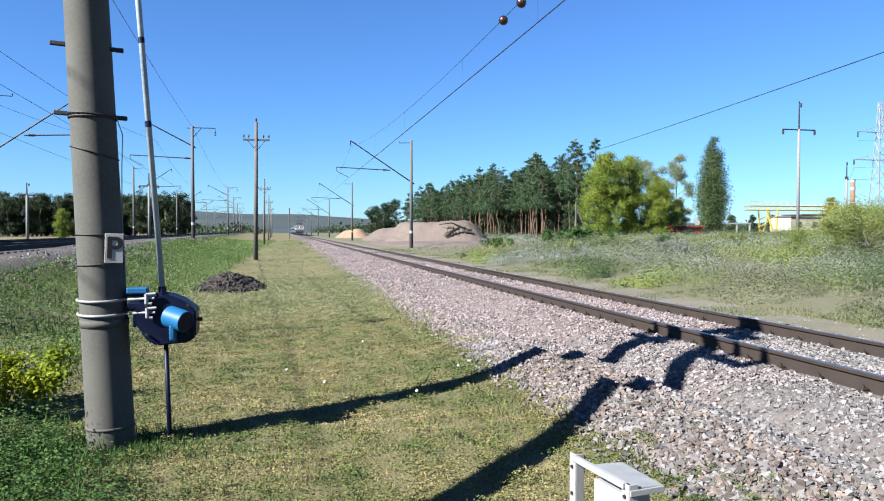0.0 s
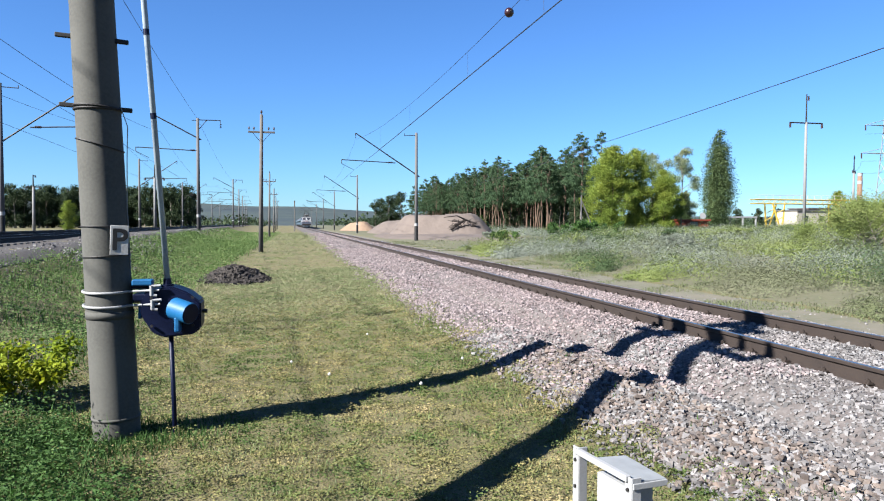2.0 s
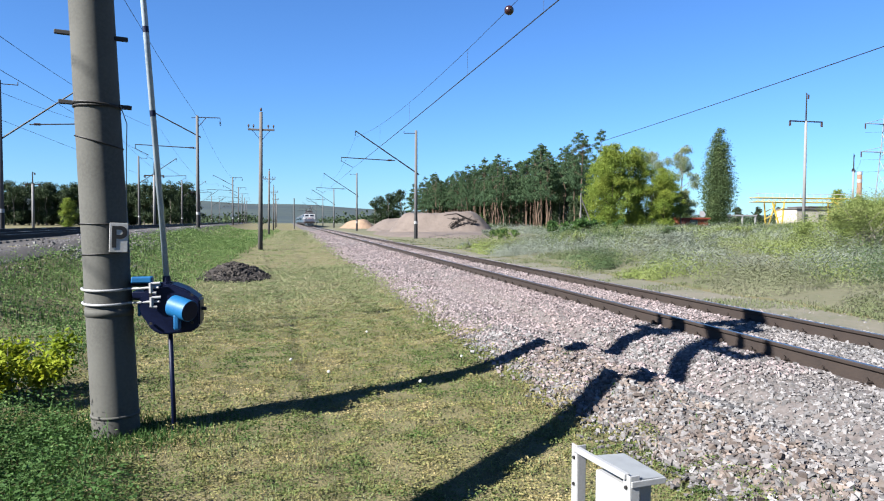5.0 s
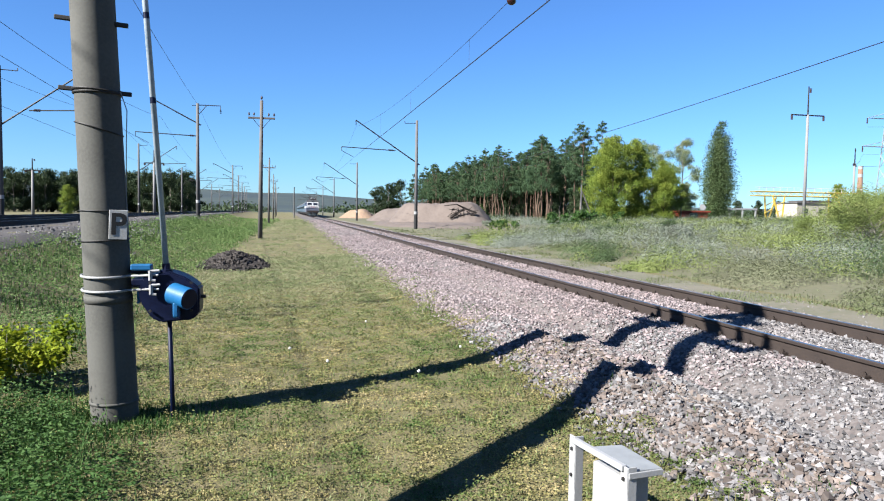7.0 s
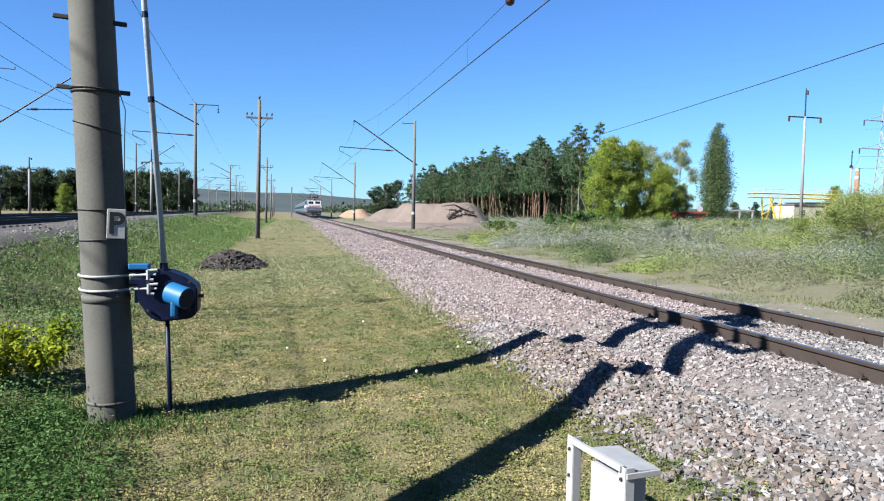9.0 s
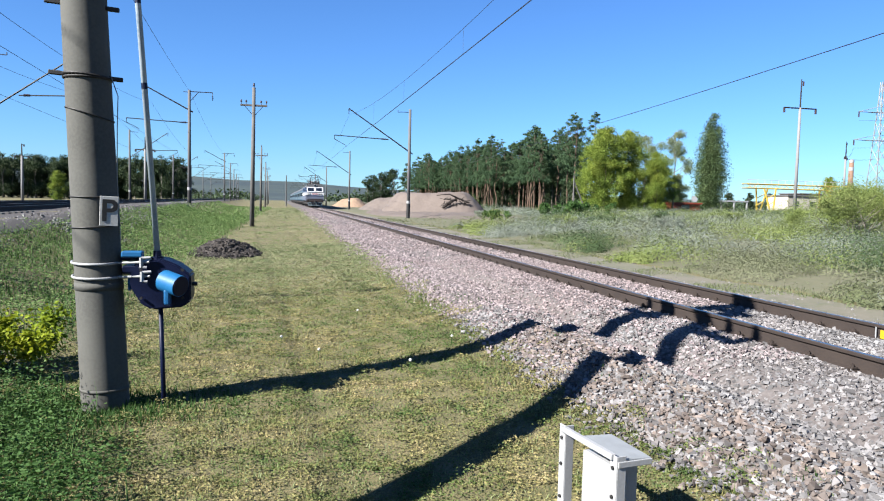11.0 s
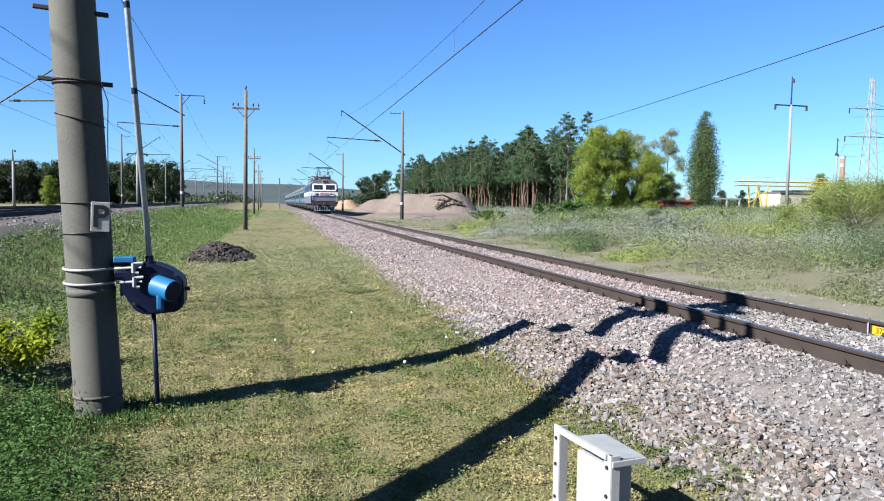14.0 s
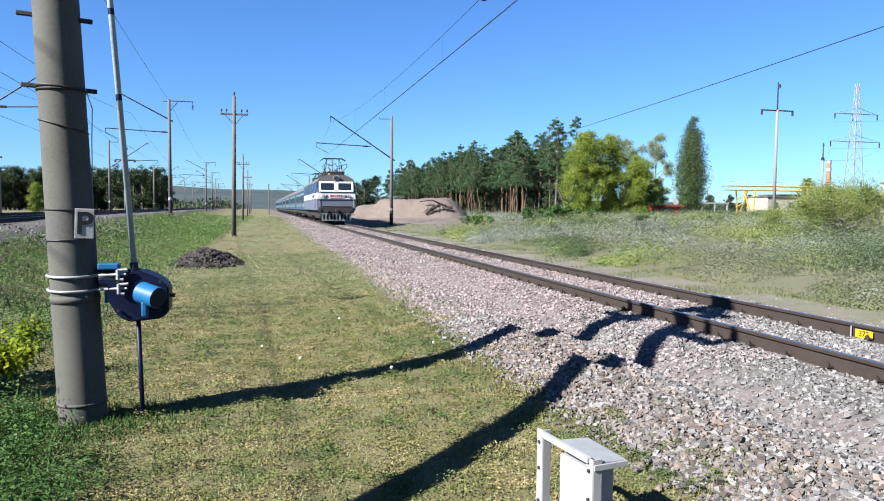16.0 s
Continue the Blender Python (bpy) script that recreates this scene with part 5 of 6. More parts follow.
power_pole(57.3, 70, 15.8, 4.3, "tall grey concrete power pole with a steel crossarm")
power_pole(82, 90, 11.2, 2.2, "distant grey power pole with a crossarm", 40)
power_pole(-32, 100, 7.6, 1.6, "thin far power pole before the wood", 10)
power_pole(-17.0, 98, 8.2, 2.4, "thin far power pole before the wood")
for _p0, _p1 in (((82, 90, 10.1), (111, 120, 14.5)), ((82, 90, 9.6), (123, 120, 14.5)), ((111, 120, 14.5), (160, 60, 15)), ((111.8, 120, 19.9), (170, 60, 20))):
    wire("power_line", _p0, _p1, 0.8, 0.02, "thin power line between the poles")


def leaning_post(x, y):
    ob = base("braced_post", x, y, float(lay(x, y)), "grey post with a slanting brace before the pines", "post")
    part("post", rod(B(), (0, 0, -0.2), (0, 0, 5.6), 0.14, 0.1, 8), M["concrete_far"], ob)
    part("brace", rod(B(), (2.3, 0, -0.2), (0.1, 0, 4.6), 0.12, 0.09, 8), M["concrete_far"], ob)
    return ob


leaning_post(42.5, 98.5)


def plain_post(x, y, h):
    ob = base("plain_post", x, y, float(lay(x, y)), "lone thin grey post far along the track", "post")
    part("post", rod(B(), (0, 0, -0.2), (0, 0, h), 0.13, 0.1, 8), M["wood"], ob)
    part("cap", rod(B(), (0, 0, h), (0, 0, h + 0.12), 0.16, 0.1, 8), M["iron"], ob)
    return ob


plain_post(1.2, 150, 6.2)


def gantry_crane(x, y):
    ob = base("gantry_crane", x, y, float(lay(x, y)), "yellow steel gantry crane of the far works", "gantry crane")
    bm = B()
    for sy in (-1, 1):
        for z in (5.7, 6.7):
            rod(bm, (-6, sy, z), (24, sy, z), 0.12, seg=4)
        for k in range(20):
            xa = -6 + k * 1.5
            rod(bm, (xa, sy, 5.7 if k % 2 else 6.7), (xa + 1.5, sy, 6.7 if k % 2 else 5.7), 0.06, seg=4)
    part("truss", bm, M["yellow"], ob)
    for x0 in (0, 18):
        bm = B()
        for sy in (-1, 1):
            rod(bm, (x0 - 1.6, sy * 1.5, 5.6), (x0 - 0.3, sy * 2.5, -0.3), 0.2, seg=4)
            rod(bm, (x0 + 1.6, sy * 1.5, 5.6), (x0 + 0.3, sy * 2.5, -0.3), 0.2, seg=4)
            for z in (1.5, 3.2):
                rod(bm, (x0 - 1.2, sy * 2, z), (x0 + 1.2, sy * 2, z + 1.2), 0.1, seg=4)
        part("leg", bm, M["yellow"], ob)
    bm = B()
    for k in range(16):
        rod(bm, (-5 + k * 1.9, -1, 6.7), (-5 + k * 1.9, -1, 7.7), 0.05, seg=4)
    rod(bm, (-6, -1, 7.7), (24, -1, 7.7), 0.05, seg=4)
    part("handrail", bm, M["dirty_white"], ob, "pale handrail")
    return ob


gantry_crane(114.5, 150)


def far_building(name, x, y, sx, sy, h, material, label, roof=None):
    ob = base(name, x, y, float(lay(x, y)), label, "building")
    part("wall", box(B(), (0, 0, h / 2 - 0.2), (sx, sy, h + 0.4), 0.02), material, ob)
    part("roof", box(B(), (0, 0, h + 0.15), (sx + 0.6, sy + 0.6, 0.3), 0.03), roof or M["concrete_far"], ob)
    for k in range(max(1, int(sx // 5))):
        win = part("window", box(B(), (-sx / 2 + 2.5 + k * 5, -sy / 2 - 0.01, h * 0.55), (1.6, 0.08, 1.2), 0.01), M["glass"], ob)
        part("sill", box(B(), (-sx / 2 + 2.5 + k * 5, -sy / 2 - 0.06, h * 0.55 - 0.65), (1.8, 0.14, 0.08)), M["concrete_far"], win)
    return ob


far_building("brick_building", 147, 172, 16, 8, 5.0, M["brick"], "long low brick building of the far works")
far_building("pale_building", 135.5, 166, 10, 8, 4.3, M["plaster"], "pale plastered shed behind the yellow crane")
far_building("red_shed", 72.5, 118, 5.5, 3, 1.6, M["red"], "low red shed behind the weeds", M["red"])
_o = base("dish", 74.6, 117.5, float(lay(74.6, 117.5)), "small white satellite dish on a post", "dish")
part("post", rod(B(), (0, 0, 0), (0, 0, 2.2), 0.05, seg=6), M["iron"], _o)
part("bowl", rod(B(), (0, 0.1, 2.5), (0, -0.1, 2.55), 0.15, 0.62, 18), M["white_paint"], _o)
far_building("white_kiosk", 160, 150, 6, 4, 8, M["white_paint"], "white block building beside the pylon")
_o = base("pipe_rack", 99, 145, float(lay(99, 145)), "low white steel pipe rack of the far works", "pipe rack")
for _k in range(3):
    part("post", box(B(), (_k * 3.4, 0, 1.2), (0.3, 0.3, 2.6), 0.02), M["white_paint"], _o)
part("beam", box(B(), (3.4, 0, 2.5), (7.4, 0.4, 0.35), 0.03), M["white_paint"], _o)


def chimney(x, y, h):
    ob = base("chimney", x, y, float(lay(x, y)), "red brick chimney with white rings at the top", "chimney")
    smooth(part("shaft", rod(B(), (0, 0, 0), (0, 0, h), 1.2, 0.95, 16), M["brick"], ob))
    for k in range(2):
        part("ring", rod(B(), (0, 0, h - 1.4 - k * 3.4), (0, 0, h - 0.0 - k * 3.4), 1.02 + k * 0.05, seg=16), M["white_paint"], ob)
    return ob


chimney(240, 260, 23)

# ---- stones ----
def stone_shapes(k):
    r = np.random.default_rng(200 + k)
    c = np.array([(sx, sy, sz) for sz in (-1, 1) for sy in (-1, 1) for sx in (-1, 1)], float)
    c *= r.uniform(0.3, 1.0, (8, 3))
    c += r.normal(0, 0.14, (8, 3))
    c *= np.array([1.0, 0.8, 0.62])
    f = [(0, 2, 3), (0, 3, 1), (4, 5, 7), (4, 7, 6), (0, 1, 5), (0, 5, 4), (2, 6, 7), (2, 7, 3), (0, 4, 6), (0, 6, 2), (1, 3, 7), (1, 7, 5)]
    return c, np.array(f)


rngs = np.random.default_rng(77)


OCTA_V = np.array([(1, 0.1, 0), (-0.9, 0, 0.1), (0, 0.85, -0.1), (0.1, -0.8, 0), (0.1, 0, 0.6), (0, 0, -0.6)])
OCTA_F = np.array([(0, 2, 4), (2, 1, 4), (1, 3, 4), (3, 0, 4), (2, 0, 5), (1, 2, 5), (3, 1, 5), (0, 3, 5)])


def stones(name, n, x0, x1, y0, y1, s0, s1, lift, parent, label, skew=0.0, edge=0.0, material="stone", small=False):
    x, y = rngs.uniform(x0, x1, n), rngs.uniform(y0, y1, n)
    if edge:
        x = np.where(rngs.uniform(size=n) < 0.06, rngs.normal(x0, edge, n), x)
    keep = (np.abs(np.abs(x - TRACK_X) - 0.797) > 0.1) | (skew > 0)
    x, y = x[keep] - skew * (y[keep] - 68), y[keep]
    size = rngs.uniform(s0, s1, len(x)) * rngs.choice([0.55, 0.85, 1.0, 1.4], len(x))
    pos = np.stack([x, y, lay(x, y) + lift + rngs.uniform(-0.3, 0.55, len(x)) * size], 1)
    part_ix = np.array_split(np.arange(len(x)), 6)
    V, F, off = [], [], 0
    for k, ix in enumerate(part_ix):
        tv, tf = (OCTA_V * np.random.default_rng(k).uniform(0.75, 1.2, (6, 3)), OCTA_F) if small else stone_shapes(k)
        R = turns(rngs, len(ix), 0.7)
        vv = (np.einsum("nij,nkj->nki", R, tv[None] * size[ix][:, None, None]) + pos[ix][:, None]).reshape(-1, 3)
        V.append(vv)
        F.append((tf[None] + (np.arange(len(ix)) * len(tv))[:, None, None]).reshape(-1, 3) + off)
        off += len(vv)
    ob = put(name, raw_mesh(name, np.concatenate(V), np.concatenate(F)), M[material], parent, label)
    ob["kind"] = "stuff"
    return ob


stones("loose_stones", 46000, 2.5, 8.7, 1.6, 9.5, 0.013, 0.026, 0.012, ballast, "loose crushed stones, grey", edge=0.12)
stones("loose_stones", 3500, 2.5, 3.5, 3.0, 8.0, 0.014, 0.027, 0.02, ballast, "loose crushed stones, brown with earth", edge=0.12, material="brown_stone")
stones("loose_stones", 5000, 2.5, 6.0, 6.0, 9.5, 0.014, 0.026, 0.02, ballast, "loose crushed stones, pinkish", edge=0.12, material="pink_stone")
stones("loose_stones", 40000, 2.5, 8.7, 9.5, 19, 0.015, 0.029, 0.012, ballast, "loose crushed stones, pinkish grey", edge=0.15, material="pink_stone", small=True)
stones("loose_stones", 26000, 2.5, 8.7, 19, 45, 0.024, 0.045, 0.01, ballast, "loose crushed stones, pinkish grey", edge=0.2, material="pink_stone", small=True)
stones("loose_stones", 9000, 2.5, 8.6, 45, 120, 0.045, 0.08, 0.0, ballast, "loose crushed stones, pinkish grey", edge=0.2, material="pink_stone", small=True)
stones("loose_stones", 5000, -9.4, -7.5, 14, 100, 0.02, 0.04, 0.0, left_bed, "loose grey stones of the embankment", SKEW, small=True)

stones("path_grit", 3500, 8.6, 10.4, 7, 40, 0.01, 0.025, 0.0, path, "scattered grit on the dirt path", small=True)

# slag pile beside the lawn
_n = 1500
_a, _r = rngs.uniform(0, 6.283, _n), np.sqrt(rngs.uniform(0, 1, _n))
_x, _y = -1.6 + 1.05 * _r * np.cos(_a), 22.0 + 1.5 * _r * np.sin(_a)
_z = lay(_x, _y) + 0.46 * (1 - _r ** 1.3) * (1 + 0.15 * np.sin(_x * 5) * np.sin(_y * 4))
_tv, _tf = stone_shapes(9)
tagged(put("slag_pile", scatter("slag_pile", _tv, _tf, np.stack([_x, _y, _z - 0.02], 1), turns(rngs, _n, 0.8), rngs.uniform(0.04, 0.11, _n)), M["pile"]), "low pile of dark brown slag lumps on the grass", "slag pile", kind="stuff")
_n = 400
_x, _y = rngs.normal(-6.2, 0.6, _n), rngs.normal(32, 2.5, _n)
_x[250:], _y[250:] = rngs.normal(-5.6, 0.5, 150), rngs.normal(21.5, 0.6, 150)
tagged(put("rubble", scatter("rubble", _tv, _tf, np.stack([_x, _y, lay(_x, _y) + 0.1], 1), turns(rngs, _n, 0.8), rngs.uniform(0.025, 0.06, _n)), M["stone"]), "scattered pale rubble in the weeds", "rubble", kind="stuff")


# ---- grass and weeds ----
rngg = np.random.default_rng(91)


def patches(x, y, s, seed):
    """Soft random patches between 0 and 1."""
    r = np.random.default_rng(seed)
    v = np.zeros_like(x)
    for k in range(7):
        a, f, p = r.uniform(0, 6.28), s * r.uniform(0.5, 2.2), r.uniform(0, 6.28, 2)
        v += np.sin((x * math.cos(a) + y * math.sin(a)) * f + p[0]) * np.sin((-x * math.sin(a) + y * math.cos(a)) * f * 0.8 + p[1])
    return 1 / (1 + np.exp(-1.1 * v))


def blades(name, x, y, w, h, material, label, tilt=0.35, cat="grass"):
    pos = np.stack([x, y, lay(x, y) - 0.01], 1)
    sc = np.stack([w, h, h], 1)
    ob = put(name, scatter(name, BLADE_V, BLADE_F, pos, turns(rngg, len(x), tilt), sc), material)
    return tagged(ob, label, cat, kind="stuff")


def in_view(x, y, wide=1.0):
    return (x > -0.42 * y - 1.2 * wide) & (x < 1.12 * y + 1.5 * wide)


def spread(n, x0, x1, y0, y1):
    x = rngg.uniform(x0, x1, n)
    y = y0 * (y1 / y0) ** rngg.uniform(0, 1, n)
    ok = in_view(x, y)
    return x[ok], y[ok]


def edge_noise(y):
    return 0.14 * np.sin(y * 2.1) + 0.1 * np.sin(y * 5.3 + 1) + 0.06 * np.sin(y * 11)


# the lawn: small tufts of short dry and green blades, each tuft leaning its own way
_cx, _cy = spread(36000, -6, 3.0, 2.3, 120)
_e = 2.62 + edge_noise(_cy)
_k = (_cx < _e) & (_cx > -2.3 - 0.03 * np.maximum(_cy - 40, 0) - 0.5 * patches(_cx, _cy, 1.2, 5)) & (rngg.uniform(size=len(_cx)) < 0.3 + 0.75 * patches(_cx, _cy, 3.2, 3))
_cx, _cy = _cx[_k], _cy[_k]
_d = np.sqrt(_cx ** 2 + _cy ** 2)
_m = 10
_tall = rngg.gamma(3.0, 0.33, len(_cx)) * (0.55 + 0.9 * patches(_cx, _cy, 1.6, 8)) * np.where(_cx > 1.9, 1.35, 1.0)
_rr = (0.018 + 0.0028 * _d) * rngg.uniform(0.6, 1.5, len(_cx))
_x = (_cx[:, None] + rngg.normal(0, 1, (len(_cx), _m)) * _rr[:, None]).ravel()
_y = (_cy[:, None] + rngg.normal(0, 1, (len(_cx), _m)) * _rr[:, None]).ravel()
_d = np.repeat(_d, _m)
_h = rngg.uniform(0.02, 0.05, len(_x)) * np.repeat(_tall, _m) * (1 + 0.02 * _d)
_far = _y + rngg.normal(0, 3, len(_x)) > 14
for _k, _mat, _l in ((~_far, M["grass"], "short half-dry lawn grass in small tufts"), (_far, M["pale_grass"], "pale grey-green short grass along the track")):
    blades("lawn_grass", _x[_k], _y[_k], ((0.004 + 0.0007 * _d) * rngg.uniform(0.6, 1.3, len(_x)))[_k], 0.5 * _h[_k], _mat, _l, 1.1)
# green tufts on it
_cx, _cy = spread(620, -2.5, 2.7, 2.6, 40)
_cx = np.where(rngg.uniform(size=len(_cx)) < 0.4, 2.3 + rngg.normal(0, 0.25, len(_cx)), _cx)
_x, _y = np.repeat(_cx, 45) + rngg.normal(0, 0.09, len(_cx) * 45), np.repeat(_cy, 45) + rngg.normal(0, 0.11, len(_cx) * 45)
_d = np.sqrt(_x ** 2 + _y ** 2)
blades("grass_tufts", _x, _y, 0.007 + 0.001 * _d, rngg.uniform(0.02, 0.055, len(_x)), M["meadow"], "green grass tufts on the lawn", 1.0)
# tall weeds left of the lawn
_x, _y = spread(130000, -18, -0.3, 3.0, 130)
_g = patches(_x, _y, 0.8, 14)
_k = (_x < np.interp(_y, [3, 4.3, 6, 7.5, 20, 100], [-0.3, -0.75, -1.4, -2.1, -2.1, -1.4]) - 0.2 * np.sin(_y * 1.7) - np.abs(rngg.normal(0, 0.25, len(_x)))) & (_x + SKEW * (_y - 68) > -8.0) & (rngg.uniform(size=len(_x)) < 0.35 + 0.65 * _g)
_x, _y, _g = _x[_k], _y[_k], _g[_k]
_d = np.sqrt(_x ** 2 + _y ** 2)
_hh = rngg.uniform(0.06, 0.24, len(_x)) * (0.5 + 0.75 * _g)
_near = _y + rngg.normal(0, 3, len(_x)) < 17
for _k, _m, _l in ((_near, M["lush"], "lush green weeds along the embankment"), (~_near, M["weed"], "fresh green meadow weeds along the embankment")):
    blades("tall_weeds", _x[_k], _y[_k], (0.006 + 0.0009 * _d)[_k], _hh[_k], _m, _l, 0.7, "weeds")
# leafy plants among them
_x, _y = spread(420000, -14, -0.4, 2.6, 60)
_k = (_x < np.interp(_y, [3, 4.3, 6, 7.5, 20, 100], [-0.45, -0.9, -1.55, -2.2, -2.2, -1.5]) - np.abs(rngg.normal(0, 0.2, len(_x)))) & (_x + SKEW * (_y - 68) > -7.9)
_x, _y = _x[_k], _y[_k]
_d = np.sqrt(_x ** 2 + _y ** 2)
_z = lay(_x, _y) + rngg.uniform(0.0, 0.4, len(_x)) * np.clip(1.6 * patches(_x, _y, 2.4, 15), 0.2, 1.1) * (0.45 + 0.7 * patches(_x, _y, 0.8, 14))
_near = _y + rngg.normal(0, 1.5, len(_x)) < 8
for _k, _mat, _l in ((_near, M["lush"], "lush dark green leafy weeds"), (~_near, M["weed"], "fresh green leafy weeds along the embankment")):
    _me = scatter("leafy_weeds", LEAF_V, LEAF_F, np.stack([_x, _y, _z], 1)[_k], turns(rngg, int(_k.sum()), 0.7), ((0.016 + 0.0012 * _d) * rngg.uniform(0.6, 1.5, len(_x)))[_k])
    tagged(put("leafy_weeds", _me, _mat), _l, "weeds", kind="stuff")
# the rank growth before the pole
_x, _y = rngg.uniform(-3.6, -0.5, 34000), rngg.uniform(2.8, 6.4, 34000)
_k = _x < np.interp(_y, [2.8, 4.3, 6.4], [-0.55, -0.85, -1.65]) - np.abs(rngg.normal(0, 0.18, len(_x))) + 0.15 * np.sin(3 * _y)
_x, _y = _x[_k], _y[_k]
_z = lay(_x, _y) + rngg.uniform(0, 0.34, len(_x)) * (0.3 + 0.9 * patches(_x, _y, 4.0, 19))
tagged(put("rank_weeds", scatter("rank_weeds", LEAF_V, LEAF_F, np.stack([_x, _y, _z], 1), turns(rngg, len(_x), 0.8), rngg.uniform(0.014, 0.04, len(_x))), M["lush"]), "dense dark green leafy weeds before the pole", "weeds", kind="stuff")
# ring of longer grass round the poles' feet
_a, _r = rngg.uniform(0, 6.28, 5200), np.abs(rngg.normal(0.23, 0.22, 5200)) + 0.12
_x, _y = -1.5 + _r * np.cos(_a) * 1.5, 6.15 + _r * np.sin(_a)
blades("foot_grass", _x, _y, rngg.uniform(0.006, 0.012, 5200), rngg.uniform(0.02, 0.1, 5200), M["lush"], "long grass round the pole's foot", 0.4)


def leaf_bush(name, x, y, rx, ry, h, n, s, material, label, seed, z=0.0):
    rng = np.random.default_rng(seed)
    ob = base(name, x, y, float(lay(x, y)) + z, label, "bush")
    bm = B()
    for k in range(14):
        a = rng.uniform(0, 6.28)
        rod(bm, (rng.normal(0, rx * 0.15), rng.normal(0, ry * 0.15), -0.05), (rx * 0.8 * math.cos(a) * rng.uniform(0.2, 1), ry * 0.8 * math.sin(a) * rng.uniform(0.2, 1), h * rng.uniform(0.5, 0.9)), 0.012 * h + 0.004, 0.004, 5)
    part("stem_cluster", bm, M["pale_bark"], ob)
    c = [(rng.uniform(-0.75, 0.75) * rx, rng.uniform(-0.75, 0.75) * ry, h * rng.uniform(0.3, 0.85), h * rng.uniform(0.16, 0.3)) for _ in range(22)]
    put("leaves", scatter("leaves", LEAF_V, LEAF_F, blob_points(rng, c, n, True), turns(rng, n), s * rng.uniform(0.6, 1.4, n)), material, ob)
    return ob


leaf_bush("yellow_bush", -2.75, 7.45, 0.72, 0.7, 0.6, 6500, 0.055, M["yellow_bush"], "bright yellow-green leafy bush beside the concrete pole", 3)
leaf_bush("tall_shrub", 24.5, 26, 3.4, 3.0, 2.75, 42000, 0.06, M["fresh"], "large yellow-green shrub among the weeds", 4)
leaf_bush("tall_shrub", 31, 31, 3.5, 3.0, 3.0, 36000, 0.07, M["fresh"], "large yellow-green shrub among the weeds", 5)
leaf_bush("green_shrub", 27, 62, 4.5, 3, 1.7, 3500, 0.25, M["lush"], "low dark green shrub among the weeds", 6)
leaf_bush("green_shrub", 16.2, 53, 1.4, 1.4, 1.0, 1500, 0.16, M["lush"], "low green shrub beside the dirt path", 7)
leaf_bush("green_shrub", 22.4, 84, 1.5, 1.5, 2.2, 3500, 0.16, M["lush"], "dark green shrub beside the gravel mound", 8)

# small leaves in the lawn, in low hummocks
_x, _y = spread(600000, -3, 2.9, 2.4, 26)
_k = (_x < 2.6 + edge_noise(_y)) & (_x > -2.4) & (rngg.uniform(size=len(_x)) < 0.15 + 0.85 * patches(_x, _y, 5.0, 61))
_x, _y = _x[_k], _y[_k]
_d = np.sqrt(_x ** 2 + _y ** 2)
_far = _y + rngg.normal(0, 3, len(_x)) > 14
_z = lay(_x, _y) + rngg.uniform(0.0, 1.0, len(_x)) * (0.012 + 0.075 * patches(_x, _y, 11.0, 62) ** 2)
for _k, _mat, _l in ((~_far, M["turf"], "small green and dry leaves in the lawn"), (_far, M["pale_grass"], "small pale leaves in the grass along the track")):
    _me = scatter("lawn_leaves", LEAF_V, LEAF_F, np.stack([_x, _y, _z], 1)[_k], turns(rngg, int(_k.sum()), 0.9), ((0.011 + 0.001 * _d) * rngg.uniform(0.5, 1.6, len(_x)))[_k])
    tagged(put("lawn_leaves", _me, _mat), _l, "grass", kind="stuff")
# the steppe beyond the track: soft grey-green clumps in drifts over short grass
_x, _y = spread(110000, 9.8, 95, 8, 112)
_g = patches(_x, _y, 0.28, 21)
_k = (_x > 9.9 + 0.4 * np.sin(_y * 0.6) + rngg.uniform(0, 0.8, len(_x))) & ~((_x < 27) & (_y > 64))
_x, _y, _g = _x[_k], _y[_k], _g[_k]
_d = np.sqrt(_x ** 2 + _y ** 2)
_hh = rngg.uniform(0.02, 0.35, len(_x)) * (0.3 + 0.9 * _g) * (0.3 + 0.7 * ease(10, 14, _x))
tagged(put("steppe_weeds", scatter("steppe_weeds", LEAF_V, LEAF_F, np.stack([_x, _y, lay(_x, _y) + _hh], 1), turns(rngg, len(_x)), (0.014 + 0.0014 * _d) * rngg.uniform(0.5, 1.4, len(_x))), M["steppe"]), "pale grey-green steppe weeds", "weeds", kind="stuff")


# rounded feathery clumps, each kind of weed gathered where its drifts lie
KINDS = (("silver_weeds", "silver", 33, 0.12, "soft silver-grey mugwort clumps in drifts"),
         ("yellow_green_weeds", "fresh", 58, 0.1, "soft yellow-green weed clumps in drifts"),
         ("olive_weeds", "steppe", 71, 0.0, "olive and grey-green weed clumps between the drifts"),
         ("deep_green_weeds", "shade_green", 85, -0.08, "deep green leafy weed clumps"))
_n = 3800
_cx = 9.9 + 92 * rngg.uniform(0, 1, _n) ** 1.8
_cy = 9 * (112 / 9) ** rngg.uniform(0, 1, _n)
_k = in_view(_cx, _cy) & (_cx > 10.4 + 0.4 * np.sin(_cy * 0.5) + rngg.uniform(0, 0.9, _n)) & ~((_cx < 27) & (_cy > 60)) & ~((_cx < 21) & (_cy > 46))
_cx, _cy = _cx[_k], _cy[_k]
_field = np.stack([patches(_cx, _cy * 0.8, 0.42, seed) + plus + rngg.normal(0, 0.08, len(_cx)) for _, _, seed, plus, _ in KINDS])
_kind = _field.argmax(0)
_swell = patches(_cx, _cy, 0.55, 44)
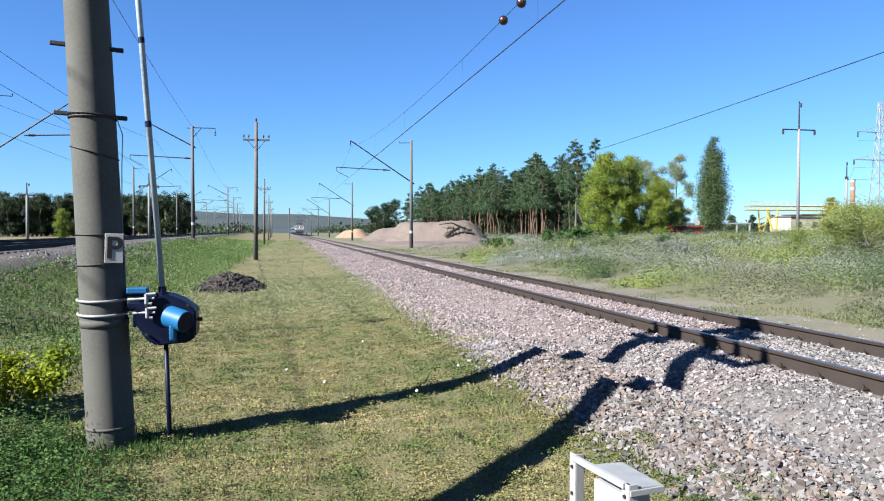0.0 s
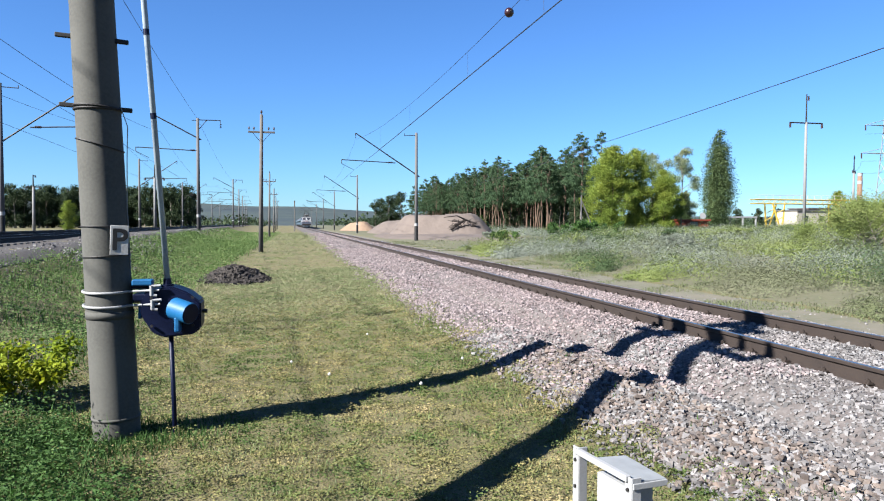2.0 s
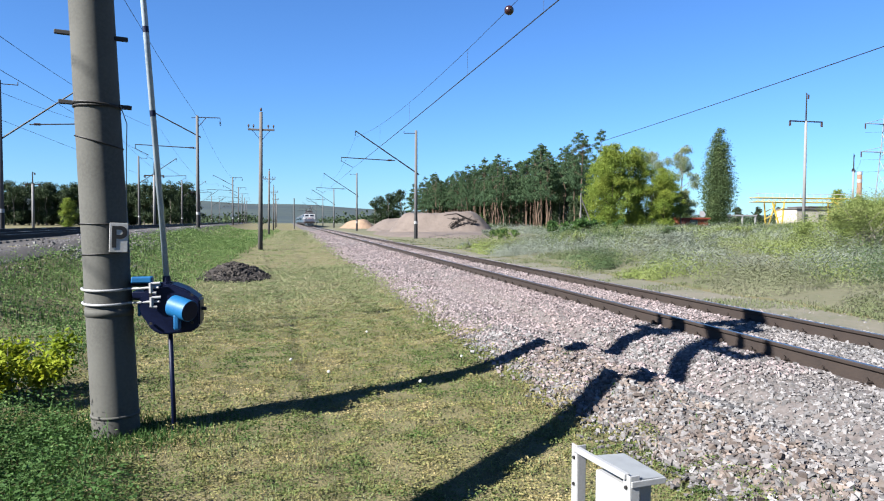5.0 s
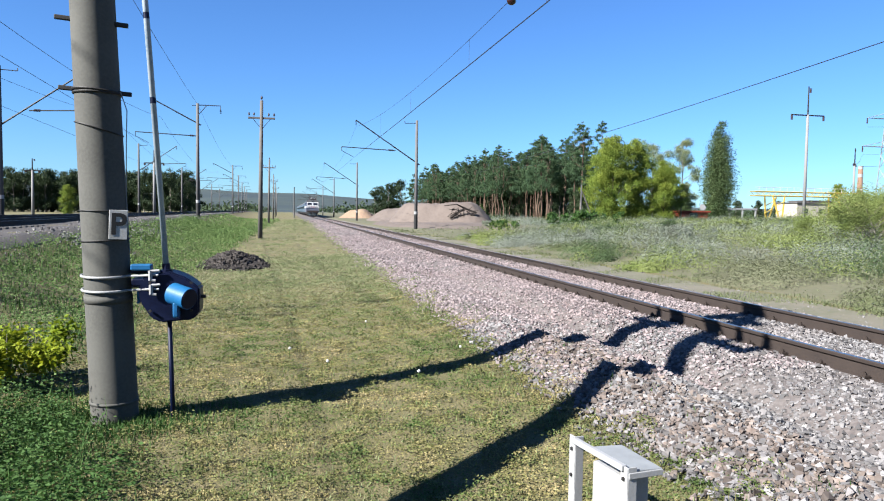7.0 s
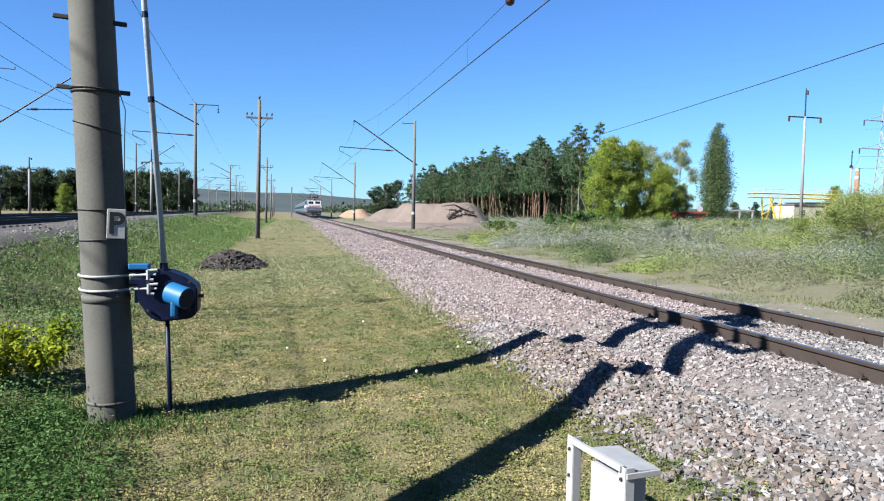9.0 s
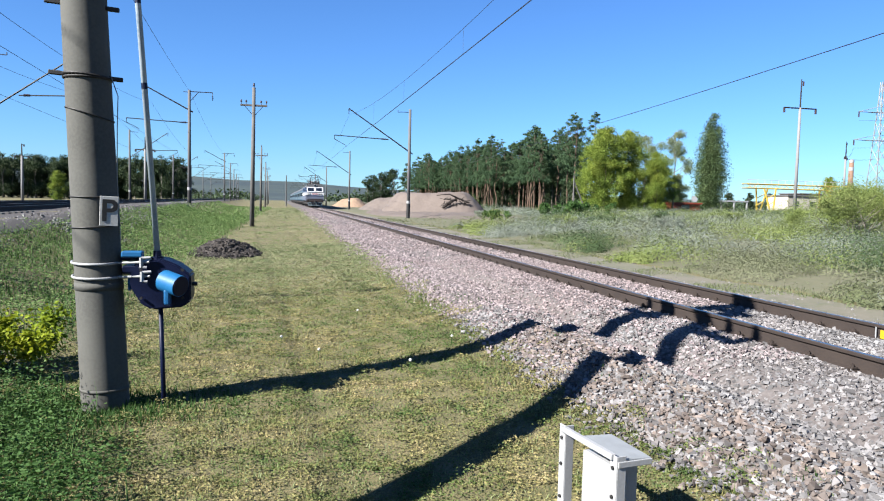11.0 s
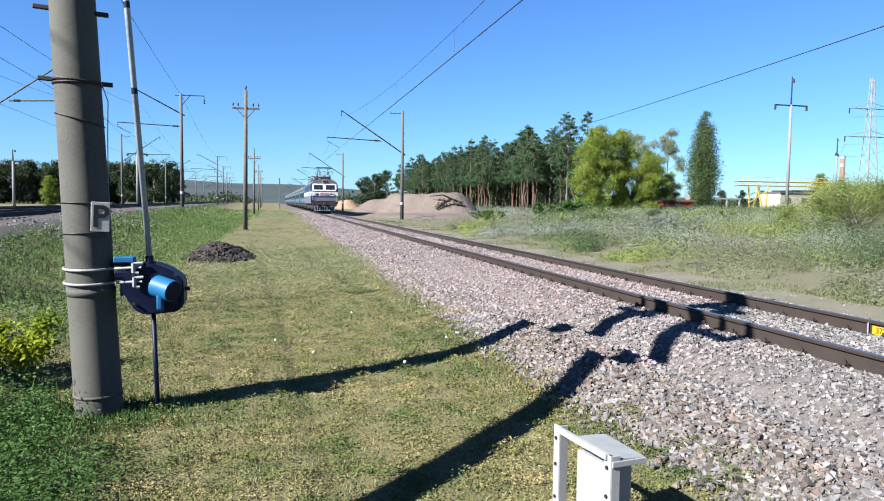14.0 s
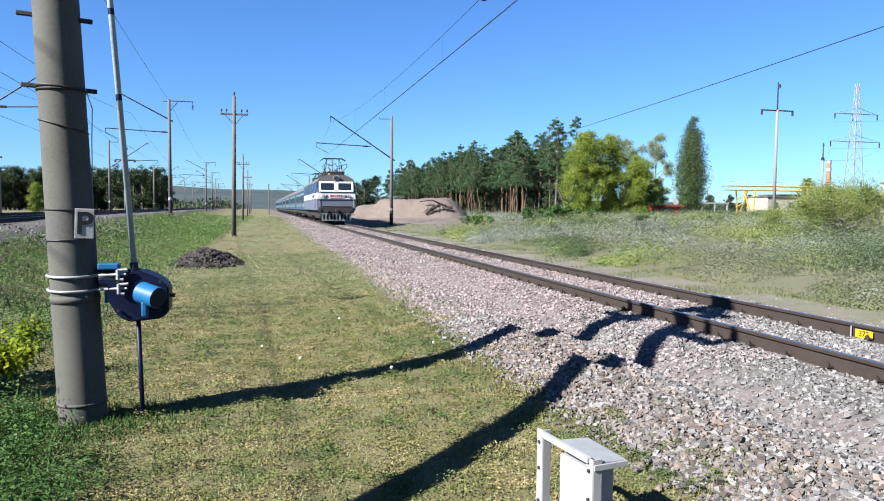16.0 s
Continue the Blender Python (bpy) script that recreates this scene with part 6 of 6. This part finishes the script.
for _i, (_name, _mat, _seed, _plus, _l) in enumerate(KINDS):
    _k = (_kind == _i) & (_swell > 0.42)
    cx, cy, sw = _cx[_k], _cy[_k], _swell[_k]
    size = rngg.uniform(0.6, 1.3, len(cx)) * (0.45 + 0.55 * ease(10.2, 13, cx)) * (0.55 + 0.6 * sw)
    r, h = 0.95 * size * (1 + 0.012 * cy), (0.62, 0.62, 0.4, 0.72)[_i] * size * (1.25 + 0.003 * cy)
    m = 520
    q = rngg.normal(0, 1, (len(cx), m, 3))
    q /= np.linalg.norm(q, axis=2)[:, :, None]
    q[:, :, 2] = np.abs(q[:, :, 2])
    up = (q / np.stack([r, r, h], 1)[:, None, :]).reshape(-1, 3)
    up = up / np.linalg.norm(up, axis=1)[:, None] + rngg.normal(0, 0.2, up.shape)
    up /= np.linalg.norm(up, axis=1)[:, None]
    q = q * (rngg.uniform(0.72, 1.14, (len(cx), m, 1)) * (1 + 0.12 * np.sin(9 * q[:, :, :1] + 7 * q[:, :, 1:2] + cx[:, None, None])))
    x = (cx[:, None] + q[:, :, 0] * r[:, None]).ravel()
    y = (cy[:, None] + q[:, :, 1] * r[:, None]).ravel()
    z = lay(x, y) + (q[:, :, 2] * h[:, None]).ravel()
    side = np.cross(up, rngg.normal(0, 1, up.shape))
    side /= np.linalg.norm(side, axis=1)[:, None]
    R = np.stack([side, np.cross(up, side), up], 2)
    d = np.sqrt(x ** 2 + y ** 2)
    g = (0.014 + 0.00095 * d) * rngg.uniform(0.6, 1.5, len(x))
    _me = scatter(_name, LEAF_V, LEAF_F, np.stack([x, y, z - 0.02], 1), R, np.stack([g * 1.9, g * 0.9, g], 1))
    tagged(put(_name, _me, M[_mat]), _l, "weeds", kind="stuff")
for _i in range(26):
    _y = rngg.uniform(20, 72)
    _x = rngg.uniform(14.5 + 0.05 * _y, 18 + 0.62 * _y)
    if _x < 25.5 and _y > 70:
        continue
    _t = _i % 3
    leaf_bush("steppe_shrub", _x, _y, rngg.uniform(0.8, 1.7), rngg.uniform(0.7, 1.2), rngg.uniform(0.6, 1.1), 3000, 0.05 + 0.001 * _y, (M["silver"], M["fresh"], M["shade_green"])[_t], ("pale grey-green shrub on the steppe", "fresh green shrub on the steppe", "dark green shrub on the steppe")[_t], 300 + _i)
# sparse grass on the dirt path
_x, _y = spread(30000, 8.6, 10.8, 7, 70)
_k = patches(_x, _y, 1.1, 40) + 0.25 * (_x - 9.6) > 0.62
_x, _y = _x[_k], _y[_k]
_d = np.sqrt(_x ** 2 + _y ** 2)
blades("path_grass", _x, _y, 0.004 + 0.001 * _d, rngg.uniform(0.03, 0.09, len(_x)), M["steppe"], "sparse short grass on the dirt path", 0.8)
# weeds sprouting in the ballast
_cx, _cy = spread(26, 2.5, 3.2, 3.2, 20)
_x, _y = np.repeat(_cx, 30) + rngg.normal(0, 0.07, len(_cx) * 30), np.repeat(_cy, 30) + rngg.normal(0, 0.08, len(_cx) * 30)
_d = np.sqrt(_x ** 2 + _y ** 2)
blades("ballast_weeds", _x, _y, 0.006 + 0.0008 * _d, rngg.uniform(0.02, 0.08, len(_x)), M["lush"], "small green weeds in the ballast edge", 0.6, "weeds")

# dandelion heads on the lawn
for _x, _y in ((0.42, 7.75), (0.02, 8.6), (1.28, 6.9), (-1.95, 5.25), (1.95, 7.9), (1.1, 10.2)):
    _o = base("dandelion", _x, _y, float(lay(_x, _y)), "white dandelion clock on a thin stem", "dandelion", "dandelions")
    part("stem", rod(B(), (0, 0, -0.02), (0.01, 0, 0.1), 0.004, seg=5), M["lush"], _o)
    part("head", ball(B(), (0.01, 0, 0.115), 0.017, 8), M["dandelion"], _o)

# the nearest stones, each one loose
_shapes = []
for _k in range(6):
    _tv, _tf = stone_shapes(_k)
    _me = raw_mesh("stone", _tv, _tf)
    _me.materials.append(mat("loose_stone", (0.098, 0.096, 0.097), (0.085, 0.073, 0.07), (0.125, 0.123, 0.125), 0.9, scale=6, fine=40, bump=0.1, objvar=0.45) if _k == 0 else _shapes[0].materials[0])
    _shapes.append(_me)
for _i in range(280):
    _o = new("stone", _shapes[_i % 6])
    _o.parent = ballast
    _x, _y = rngs.uniform(2.75, 4.6), rngs.uniform(2.9, 4.9)
    _s = rngs.uniform(0.018, 0.036)
    _o.matrix_basis = pose(_x, _y, float(lay(_x, _y)) + 0.02 + 0.3 * _s, rngs.normal(0, 25), rngs.normal(0, 25), rngs.uniform(0, 360)) @ Matrix.Scale(_s, 4)


# ---- what moves ----
END_D, SPEED = 60.8, 13.8


def motions():
    times = [0.25 * i for i in range(65)]
    walk(LOCO, [(t, pose(TRACK_X, END_D + SPEED * (16.0 - t), RAIL_TOP)) for t in times])
    for i, c in enumerate(COACHES):
        back = 19.9 + i * 24.2
        walk(c, [(t, pose(TRACK_X, END_D + back + SPEED * (16.0 - t), RAIL_TOP)) for t in times])
    turn = SPEED / 0.625
    steps = [i / 15 for i in range(241)]
    for w in WHEELS:
        at = w.matrix_basis.translation.copy()
        walk(w, [(t, Matrix.Translation(at) @ Matrix.Rotation(turn * t, 4, "X")) for t in steps])


motions()
